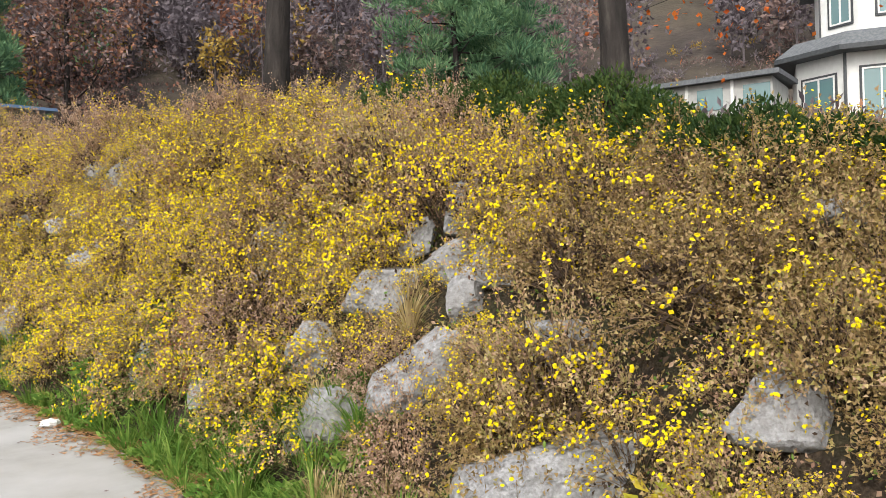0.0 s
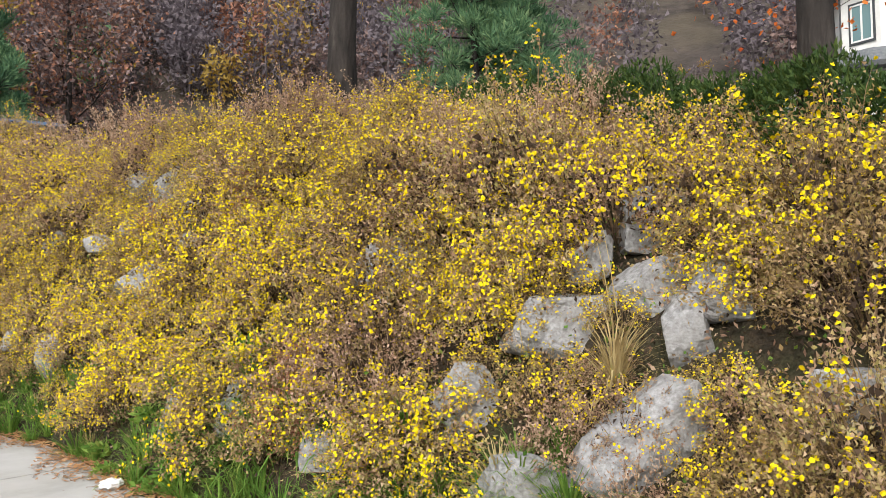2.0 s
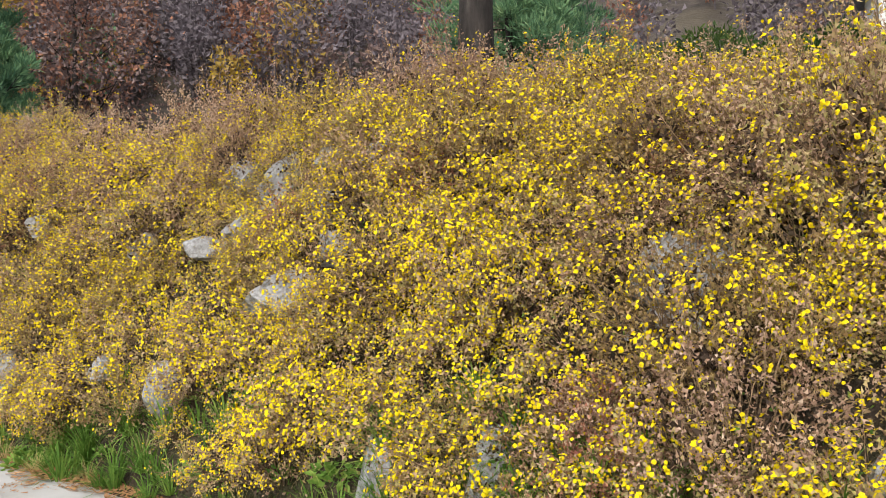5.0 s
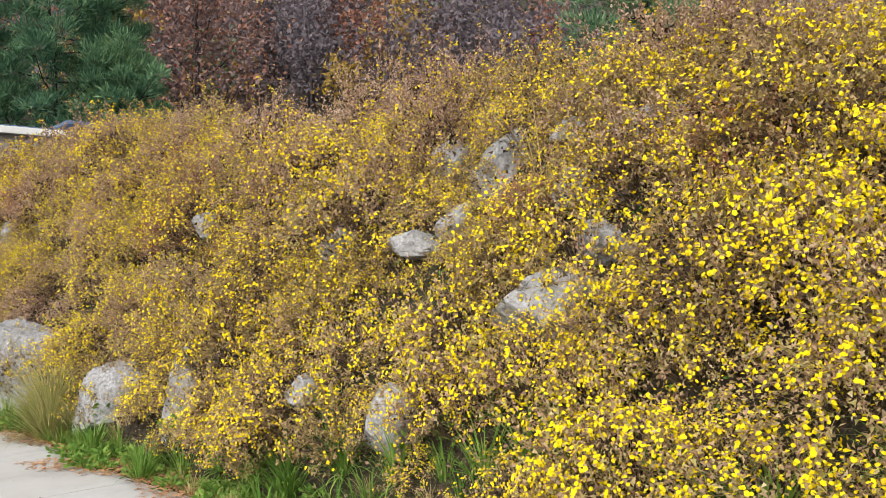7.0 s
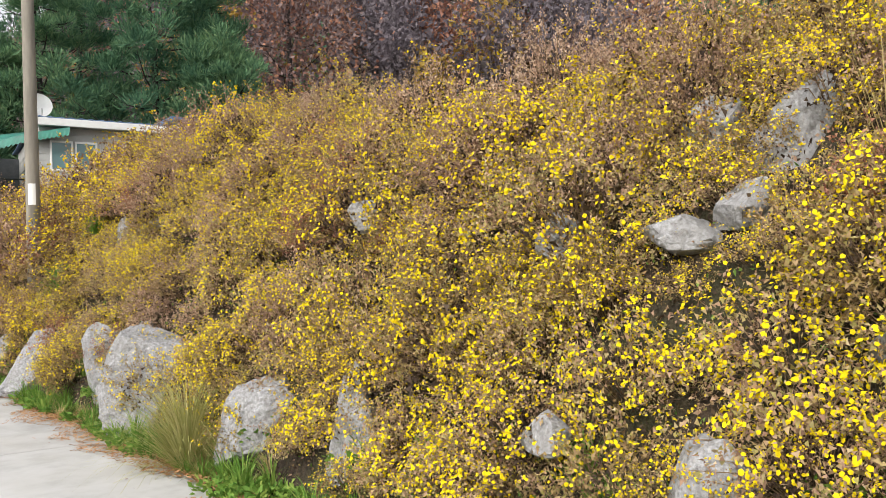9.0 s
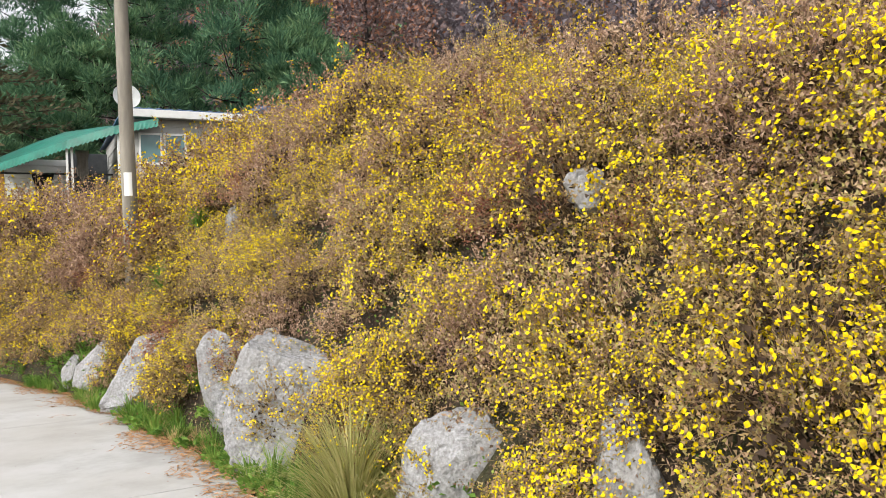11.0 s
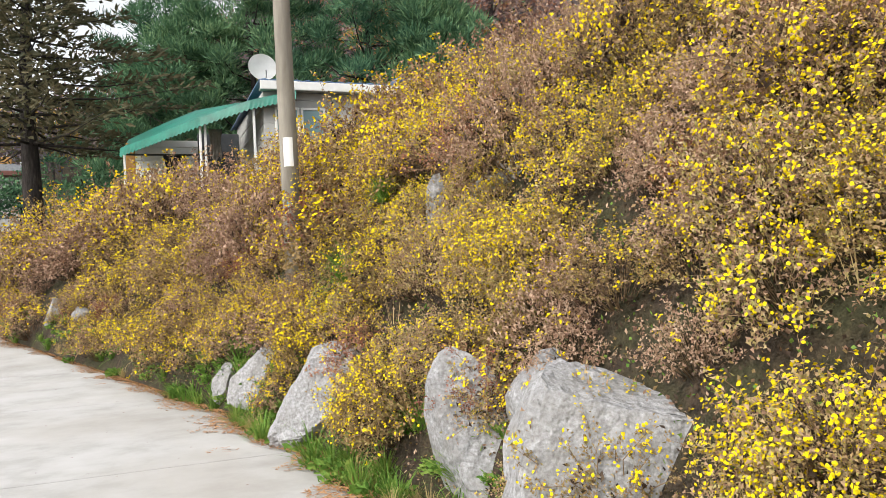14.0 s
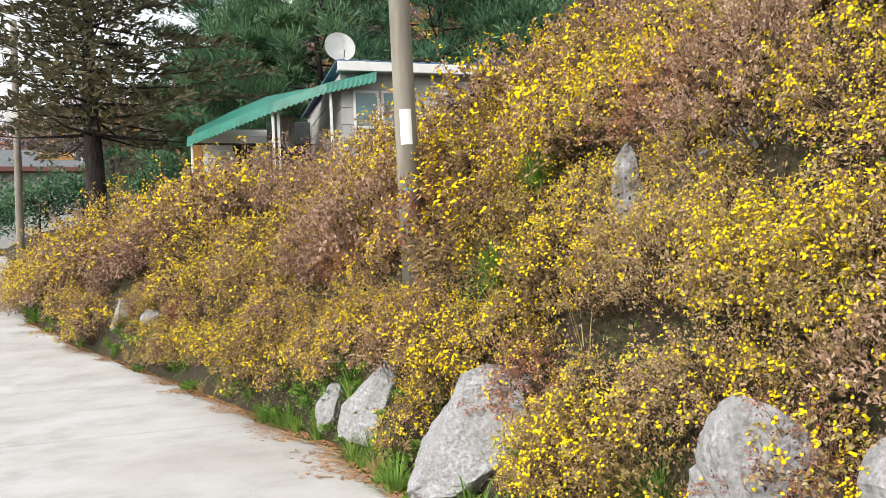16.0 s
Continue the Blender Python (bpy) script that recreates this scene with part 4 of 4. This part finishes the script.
for k, (x, y, high) in enumerate([(-0.6, 47, 2.8), (0.6, 48.5, 2.6)]):
    tree("green_shrub", x, y, land(x, y) - 0.2, high, 0.08, 1.5, [M_PINE], "round green shrub behind the bank", leaves=1500, leaf=0.18, clear=0.12, seed=70 + k)


def woods():
    """Autumn woods on the hill, far off, with haze mixed into their colours."""
    r = np.random.default_rng(21)
    heaps = [([], [], []) for _ in range(5)]
    wood = Heap()
    spots = 0
    while spots < 1300:
        az, far = radians(r.uniform(-24, 104)), 62 + 113 * r.random() ** 1.25
        x, y = far * math.sin(az), 12 + far * math.cos(az)
        if math.degrees(az) < 8 and far < 96:
            continue
        if math.hypot(x - 45, y - 16) < 22 and r.random() < 0.9:
            continue
        if 55 < math.degrees(az) < 76 and far < 115 and r.random() < 0.8:
            continue
        spots += 1
        z = land(x, y)
        high = r.uniform(5.5, 10)
        rad = high * r.uniform(0.24, 0.36)
        kind = int(r.choice(5, p=[0.17, 0.25, 0.06, 0.06, 0.46]))
        n = 330 if far < 110 else 150
        p = r.normal(size=(n, 3))
        p /= np.linalg.norm(p, axis=1)[:, None]
        p *= r.uniform(0.45, 1.05, (n, 1))
        p *= 1 + 0.35 * np.sin(p[:, :1] * 5 + spots) * np.cos(p[:, 1:2] * 4)
        c = np.array([x, y, z + high * 0.6]) + p * np.array([rad, rad, high * 0.42])
        heaps[kind][0].append(c)
        heaps[kind][1].append(p)
        wood.add(*tube([(x, y, z - 0.4), (x + r.normal(0, 0.15), y, z + high * 0.5), (x + r.normal(0, 0.3), y, z + high * 0.97)], [0.14, 0.09, 0.03], 4))
    root = tagged(new("autumn_woods"), "brown and rust autumn woods covering the hillside", "woods", kind="stuff")
    for (cs, os, _), mat, name in zip(heaps, (M_RUST, M_DULL, M_GOLD, M_PINE, M_TWIG), ("rust_crowns", "brown_crowns", "golden_crowns", "pine_crowns", "bare_crowns")):
        v, f = chips(np.concatenate(cs), np.concatenate(os), 0.62, 0.5, 1.3)
        tagged(part(name, mesh_of(name, v, f, [mat]), root), kind="stuff")
    tagged(part("trunks", wood.mesh("trunks", [M_TRUNK]), root), kind="stuff")


woods()


def scrub():
    """Dry scrub and long grass on the open slope between the terrace and the woods."""
    r = np.random.default_rng(33)
    cs, os, ks = [], [], []
    for _ in range(1900):
        az, far = radians(r.uniform(5, 95)), r.uniform(18, 75)
        x, y = far * math.sin(az), 8 + far * math.cos(az)
        if math.hypot(x - 46, y - 12) < 10 or math.hypot(x - 39, y - 22) < 7 or (31 < y < 43 and x < 16) or x < 17:
            continue
        size = r.uniform(0.5, 1.0)
        p = r.normal(0, 0.5, (44, 3))
        cs.append(np.array([x, y, land(x, y) + 0.3 * size]) + p * np.array([size, size, 0.5 * size]))
        os.append(p + np.array([0, 0, 0.8]))
        ks.append(np.full(44, r.choice(4, p=[0.04, 0.44, 0.07, 0.45])))
    v, f = leaf_cloud(np.concatenate(cs), np.concatenate(os), 0.3, 0.12, 0.9)
    tagged(new("hillside_scrub", mesh_of("hillside_scrub", v, f, [M_RUST, M_DULL, M_GOLD, M_TWIG], np.concatenate(ks))), "dry brown scrub and long grass on the open slope", "scrub", kind="stuff")


scrub()


# ---------------------------------------------------------------- clipped hedge on the terrace
def hedge(points, high, thick, count, seed):
    r = np.random.default_rng(seed)
    root = tagged(new("yew_hedge"), "dark green clipped yew hedge along the terrace", "hedge")
    cs, os = [], []
    for (x0, y0), (x1, y1) in zip(points, points[1:]):
        n = int(count / (len(points) - 1))
        t = r.random(n)
        x, y = x0 + (x1 - x0) * t, y0 + (y1 - y0) * t
        a = r.uniform(-0.3, math.pi + 0.3, n)
        bump = 1 + 0.16 * np.sin(t * 9 + seed) + 0.1 * np.sin(t * 23)
        rad = r.uniform(0.8, 1.02, n) * bump
        side = np.cos(a) * thick * rad
        ln = math.hypot(x1 - x0, y1 - y0)
        nx, ny = (y1 - y0) / ln, -(x1 - x0) / ln
        z = np.array([land(p, q) for p, q in zip(x, y)]) + np.maximum(0.02, np.sin(a)) ** 0.6 * high * rad
        cs.append(np.stack([x + nx * side, y + ny * side, z], 1))
        os.append(np.stack([nx * np.cos(a), ny * np.cos(a), np.sin(a) + 0.3], 1))
    v, f = leaf_cloud(np.concatenate(cs), np.concatenate(os), 0.055, 0.02, 0.7)
    part("foliage", mesh_of("foliage", v, f, [M_YEW]), root)


hedge([(7.2, 8.2), (6.2, 5.6), (5.5, 4.0), (5.05, 2.6)], 0.6, 0.45, 28000, 3)
hedge([(4.95, 2.5), (4.75, 0.8), (4.7, -1.2)], 0.44, 0.42, 14000, 5)


# ---------------------------------------------------------------- utility poles
def utility_pole(x, y, base, high, radius, label, lean=0.0):
    root = tagged(new("utility_pole"), label, "pole")
    root.matrix_world = pose(x, y, base, 0, lean, 0)
    v, f = tube([(0, 0, high * t) for t in np.linspace(0, 1, 6)], [radius * (1.1 - 0.3 * t) for t in np.linspace(0, 1, 6)], 20)
    part("shaft", mesh_of("shaft", v, f, [M_POLE], smooth=True), root)
    return root


def wrap_plate(name, radius, z0, z1, a0, a1, mat):
    """A thin plate bent round a pole."""
    v, n = [], 7
    for a in np.linspace(radians(a0), radians(a1), n):
        for rr in (radius, radius + 0.004):
            for z in (z0, z1):
                v.append((math.cos(a) * rr, math.sin(a) * rr, z))
    f = []
    for k in range(n - 1):
        q = k * 4
        f += [(q + 2, q + 6, q + 7, q + 3), (q, q + 1, q + 5, q + 4), (q + 1, q + 3, q + 7, q + 5), (q, q + 4, q + 6, q + 2)]
    f += [(0, 2, 3, 1), (q + 4, q + 5, q + 7, q + 6)]
    return mesh_of(name, v, f, [mat])


pole = utility_pole(2.28, 22.55, 1.7, 8.5, 0.108, "weathered grey-brown utility pole standing in the bank", -0.4)
part("notice_plate", wrap_plate("notice_plate", 0.114, 1.62, 1.98, 225, 285, M_WHITE), pole, "small white notice plate")
for k in range(4):
    part("blue_mark", wrap_plate("blue_mark", 0.115, 1.10 + 0.05 * (k // 2), 1.13 + 0.05 * (k // 2), 230 + 25 * (k % 2), 246 + 25 * (k % 2), M_MARK), pole, "small blue painted mark")
far_pole = utility_pole(-5.2, 46.0, 2.2, 9.5, 0.13, "slim grey utility pole beside the far bend of the road", 0)
part("meter_box", box_mesh("meter_box", M_WHITE, (-0.3, -0.28, 5.9, 0.1, -0.12, 6.5)), far_pole, "small white meter box")


# ---------------------------------------------------------------- shed with green awning
def make_shed():
    root = tagged(new("shed"), "grey-sided shed with a blue metal roof above the bank", "shed")
    root.matrix_world = pose(3.75, 33.0, 4.2)
    for k in range(-6, 13):
        z = 0.2 * k
        part("board", mesh_of("board", *box(0, 0 - 0.012 * (k % 2), z, 6.2, 0.1, z + 0.192), [M_SIDING]), root)
        part("board", mesh_of("board", *box(0 - 0.012 * (k % 2), 0.1, z, 0.1, 5.0, z + 0.192), [M_SIDING]), root)
    part("back_wall", box_mesh("back_wall", M_SIDING, (6.1, 0.1, -1.2, 6.2, 5, 2.6), (0.1, 4.9, -1.2, 6.1, 5, 2.6)), root)
    part("fascia", box_mesh("fascia", M_WHITE, (-0.12, -0.36, 2.58, 6.6, -0.3, 2.8)), root, "white metal fascia")
    part("soffit", box_mesh("soffit", M_SIDING, (-0.1, -0.3, 2.6, 6.5, 0.0, 2.64)), root)
    v, f = [], []
    for i in range(50):
        x = -0.15 + i * 0.138
        for y, z in ((-0.34, 2.82), (5.3, 2.62)):
            v.append((x, y, z + (0.035 if i % 2 else 0)))
            v.append((x, y, z - 0.03 + (0.035 if i % 2 else 0)))
    for i in range(49):
        a = 4 * i
        f += [(a, a + 4, a + 6, a + 2), (a + 1, a + 3, a + 7, a + 5), (a, a + 1, a + 5, a + 4), (a + 2, a + 6, a + 7, a + 3)]
    f += [(0, 2, 3, 1), (a + 4, a + 5, a + 7, a + 6)]
    part("roof", mesh_of("roof", v, f, [M_BLUE]), root, "corrugated blue metal roof")
    for x in (0.28, 0.95, 2.3, 2.97):
        w = part("window", box_mesh("window", M_WHITE, (x, -0.06, 1.3, x + 0.05, 0.0, 2.2), (x + 0.57, -0.06, 1.3, x + 0.62, 0.0, 2.2), (x + 0.05, -0.06, 1.3, x + 0.57, 0.0, 1.36), (x + 0.05, -0.06, 2.14, x + 0.57, 0.0, 2.2), bevel=0.004), root, "white framed window")
        part("pane", box_mesh("pane", M_GLASS, (x + 0.05, -0.035, 1.36, x + 0.57, -0.02, 2.14), bevel=0), w)


make_shed()


def make_awning():
    root = tagged(new("awning"), "green tarpaulin awning on white posts beside the shed", "awning")
    low = [(4.5, 32.5, 6.72), (3.4, 32.9, 6.52), (2.25, 33.6, 6.2), (1.3, 34.7, 5.98), (0.35, 35.9, 5.78)]
    top = [(4.5, 34.6, 7.02), (3.4, 35.4, 7.0), (2.4, 36.3, 6.96), (1.6, 37.2, 6.76), (0.6, 38.4, 6.46)]
    v, f = [], []
    n = 6
    for (a, b) in zip(low, top):
        for k in range(n):
            t = k / (n - 1)
            v.append([a[i] + (b[i] - a[i]) * t + (-0.07 * math.sin(t * math.pi) if i == 2 else 0) for i in range(3)])
    for i in range(len(low) - 1):
        for k in range(n - 1):
            a = i * n + k
            f.append((a, a + n, a + n + 1, a + 1))
    ob = part("sheet", mesh_of("sheet", v, f, [M_TARP], smooth=True), root)
    s = ob.modifiers.new("thick", "SOLIDIFY")
    s.thickness = 0.02
    v, f = [], []
    m = 80
    for i in range(m + 1):
        u = i / m * (len(low) - 1)
        k = min(int(u), len(low) - 2)
        p = [low[k][j] + (low[k + 1][j] - low[k][j]) * (u - k) for j in range(3)]
        drop = 0.2 + 0.05 * (i % 2)
        v += [(p[0], p[1], p[2] + 0.01), (p[0] - 0.02, p[1] - 0.02, p[2] - drop)]
    for i in range(m):
        f.append((2 * i, 2 * i + 1, 2 * i + 3, 2 * i + 2))
    ob = part("valance", mesh_of("valance", v, f, [M_TARP]), root, "scalloped green edge")
    s = ob.modifiers.new("thick", "SOLIDIFY")
    s.thickness = 0.008
    for x, y, z in ((0.45, 36.0, 5.75), (2.25, 33.75, 6.15), (2.38, 33.8, 6.15), (3.5, 33.0, 6.5)):
        part("post", box_mesh("post", M_WHITE, (x - 0.03, y - 0.03, 3.2, x + 0.03, y + 0.03, z), bevel=0.005), root, "white metal post")
    part("rail", box_mesh("rail", M_DARK, (0.4, 36.0, 5.62, 3.7, 36.05, 5.67)), root)
    for k in range(12):
        part("board", mesh_of("board", *box(0.75, 37.4 - 0.01 * (k % 2), 3.9 + 0.2 * k, 2.5, 37.5, 4.092 + 0.2 * k), [M_WHITE]), root, "cream siding board")
    part("wall_end", box_mesh("wall_end", M_WOOD, (0.5, 37.38, 3.9, 0.75, 37.5, 6.2)), root, "ochre wooden boards")
    # added dark panel: the open porch's shade given as a colour
    part("back", box_mesh("back", M_DARK, (2.5, 37.3, 3.9, 3.7, 37.4, 6.5)), root, "dark panel standing in for shade inside the porch")


make_awning()


def make_back_shed():
    root = tagged(new("shed"), "dark-walled back shed with a blue metal roof", "shed")
    root.matrix_world = pose(8.4, 35.2, 3.6)
    part("wall", box_mesh("wall", M_DARK, (0, 0, -0.6, 4.4, 4, 4.1)), root)
    v, f = box(-0.4, -0.5, 4.1, 4.8, 4.4, 4.22)
    v = [(x, y, z + 0.1 * (x + 0.4) / 5 + 0.06 * y) for x, y, z in v]
    part("roof", mesh_of("roof", v, f, [M_BLUE]), root, "flat blue metal roof")


make_back_shed()


def cloth(x, y, z, wide, long_, mat, label, seed):
    v, f = [], []
    n, m = 10, 8
    for i in range(m + 1):
        for k in range(n + 1):
            s = k / n - 0.5
            t = i / m
            w = wide * (1 - 0.25 * t + 0.1 * math.sin(7 * t + seed))
            v.append((x + s * w, y + 0.04 * math.sin(s * 22 + seed) * (0.3 + t), z - long_ * t * (1 + 0.12 * math.sin(s * 9 + seed))))
    for i in range(m):
        for k in range(n):
            a = i * (n + 1) + k
            f.append((a, a + 1, a + n + 2, a + n + 1))
    ob = thing("hanging_garment", mesh_of("garment", v, f, [mat], smooth=True), pose(0, 0, 0), label, "clothes", "washing under the awning")
    ob.modifiers.new("thick", "SOLIDIFY").thickness = 0.015


cloth(1.75, 36.02, 5.66, 0.55, 0.75, M_CLOTH, "black garment hung up to dry under the awning", 1)
cloth(1.62, 36.03, 5.66, 0.2, 1.0, M_CLOTH, "narrow black garment hung up to dry", 4)
cloth(2.75, 35.0, 6.2, 0.35, 0.85, M_LINEN, "grey garment hung up to dry under the awning", 2)


def make_dish():
    root = tagged(new("satellite_dish"), "white round satellite dish on the corner of the shed roof", "satellite dish")
    root.matrix_world = pose(3.75, 32.95, 6.86)
    bm = bmesh.new()
    rings = []
    for k in range(8):
        rr = 0.36 * k / 7
        rings.append([bm.verts.new((rr * math.cos(a), 0.28 * rr * rr / 0.36, rr * math.sin(a) * 1.08)) for a in np.linspace(0, 2 * math.pi, 29)[:-1]] if k else [bm.verts.new((0, 0, 0))])
    for k in range(28):
        bm.faces.new((rings[0][0], rings[1][k], rings[1][(k + 1) % 28]))
        for j in range(1, 7):
            bm.faces.new((rings[j][k], rings[j + 1][k], rings[j + 1][(k + 1) % 28], rings[j][(k + 1) % 28]))
    for v in bm.verts:
        v.co = Matrix.Rotation(radians(-18), 3, "X") @ Vector((v.co.x, -v.co.y, v.co.z)) + Vector((0, 0.02, 0.5))
    bmesh.ops.solidify(bm, geom=bm.faces[:], thickness=0.012)
    me = bpy.data.meshes.new("reflector")
    bm.to_mesh(me)
    bm.free()
    me.materials.append(M_WHITE)
    part("reflector", me, root)
    part("bracket", mesh_of("bracket", *tube([(0, 0.1, -0.05), (0, 0.1, 0.3), (0, 0.03, 0.5)], [0.025, 0.025, 0.02], 8), [M_WHITE]), root)
    part("feed_arm", mesh_of("feed_arm", *tube([(0, 0, 0.2), (0.05, -0.25, 0.22), (0.03, -0.42, 0.36)], [0.012, 0.012, 0.02], 8), [M_SIDING]), root)


make_dish()


# ---------------------------------------------------------------- far houses
def window(root, x, y, z, wide, high, yaw, cols=2):
    """A white window with dark surround, its panes side by side; local axes: along the wall, out of it, up."""
    m = pose(x, y, z, 0, 0, yaw)
    w = part("window", box_mesh("window", M_DARK, (-0.12, -0.06, -0.12, wide + 0.12, 0, 0), (-0.12, -0.06, high, wide + 0.12, 0, high + 0.12), (-0.12, -0.06, 0, 0, 0, high), (wide, -0.06, 0, wide + 0.12, 0, high), bevel=0.01), root, "dark trimmed window")
    w.matrix_local = m
    bars = [(0, -0.09, 0, wide, -0.01, 0.09), (0, -0.09, high - 0.09, wide, -0.01, high)]
    for k in range(cols + 1):
        c = (wide - 0.09) * k / cols
        bars.append((c, -0.09, 0.09, c + 0.09, -0.01, high - 0.09))
    part("frame", box_mesh("frame", M_WHITE, *bars, bevel=0.006), w)
    part("pane", box_mesh("pane", M_GLASS, (0.05, -0.04, 0.05, wide - 0.05, -0.02, high - 0.05), bevel=0), w)


def prism(name, pts, z0, z1, mat, grow=1.0):
    n = len(pts)
    cx, cy = sum(p[0] for p in pts) / n, sum(p[1] for p in pts) / n
    v = [(*p, z0) for p in pts] + [(cx + (p[0] - cx) * grow, cy + (p[1] - cy) * grow, z1) for p in pts]
    f = [tuple(reversed(range(n))), tuple(range(n, 2 * n))] + [(k, (k + 1) % n, n + (k + 1) % n, n + k) for k in range(n)]
    return mesh_of(name, v, f, [mat])


def make_white_house():
    """Two-storey white house with an angled corner; local x runs along its front, y goes into it."""
    root = tagged(new("house"), "white two-storey house with grey shingle roofs and dark trim", "house")
    root.matrix_world = pose(43.6, 15.6, 7.1, 0, 0, -68)
    low = [(0, 1.7), (2.2, 0), (9.5, 0), (9.5, 8), (0, 8)]
    part("wall", prism("wall", low, -2, 4.3, M_WHITE), root)
    eave = [(-1.1, 1.3), (1.9, -1.0), (10.4, -1.0), (10.4, 9), (-1.1, 9)]
    part("eave", prism("eave", eave, 4.25, 4.5, M_DARK), root)
    part("roof", prism("roof", eave, 4.5, 5.35, M_SLATE, 0.8), root)
    up = [(1.3, 2.2), (3.0, 0.9), (8.7, 0.9), (8.7, 7), (1.3, 7)]
    part("upper_wall", prism("upper_wall", up, 5.0, 9.2, M_WHITE), root)
    part("upper_roof", prism("upper_roof", [(0.5, 1.6), (2.8, 0.1), (9.6, 0.1), (9.6, 8), (0.5, 8)], 9.2, 10.6, M_SLATE, 0.5), root)
    window(root, 0.33, 1.45 - 0.02, 1.2, 1.85, 2.0, -37.7)
    window(root, 3.0, -0.01, 0.4, 2.6, 3.0, 0, 3)
    window(root, 6.6, -0.01, 0.9, 1.6, 2.2, 0)
    window(root, 1.75, 1.86 - 0.02, 6.1, 1.2, 2.0, -37.4)
    window(root, 3.9, 0.89, 6.3, 2.0, 2.2, 0)
    part("downpipe", box_mesh("downpipe", M_DARK, (2.15, -0.16, -1, 2.3, -0.02, 4.3)), root)
    part("corner_board", box_mesh("corner_board", M_DARK, (1.22, 2.1, 5, 1.3, 2.25, 9.2)), root)
    part("lantern", mesh_of("lantern", *tube([(5.2, -0.15, 3.5), (5.2, -0.15, 3.6), (5.2, -0.15, 3.9), (5.2, -0.15, 4.0)], [0.03, 0.1, 0.12, 0.03], 10), [M_SIDING]), root)


make_white_house()


def make_low_house():
    root = tagged(new("greenhouse"), "long low grey outbuilding with a pale tin roof", "outbuilding")
    root.matrix_world = pose(38.5, 24.0, 7.6, 0, 0, -80)
    part("wall", box_mesh("wall", M_SIDING, (-7.5, 0, -2.5, 8.6, 4, 2.3)), root)
    v, f = box(-7.9, -0.5, 2.3, 9.0, 4.5, 2.55)
    v = [(x, y, z + 0.25 * (y + 0.5) / 5) for x, y, z in v]
    part("roof", mesh_of("roof", v, f, [M_SLATE]), root, "pale tin roof")
    for k in range(7):
        x = -7.2 + 2.3 * k
        part("post", box_mesh("post", M_WHITE, (x, -0.12, 0, x + 0.16, 0, 2.3)), root)
        part("window", box_mesh("window", M_GLASS, (x + 0.6, -0.05, 0.9, x + 1.9, -0.01, 2.0)), root)


make_low_house()


def make_tiled_house():
    root = tagged(new("house"), "low house with a blue-grey tiled hip roof and red eaves", "house")
    root.matrix_world = pose(-12.6, 84, 8.6, 0, 0, 4)
    part("wall", box_mesh("wall", M_SIDING, (-6, 0, -3.4, 6, 7, 3)), root)
    part("eave", prism("eave", [(-7, -1), (7, -1), (7, 8), (-7, 8)], 3.0, 3.35, M_EAVE), root, "red-brown eave")
    part("roof", prism("roof", [(-7, -1), (7, -1), (7, 8), (-7, 8)], 3.35, 5.1, M_SLATE, 0.35), root)
    part("gable", box_mesh("gable", M_WOOD, (2.5, 0.2, 3.6, 5.0, 0.6, 4.6)), root, "ochre boarded gable")


make_tiled_house()
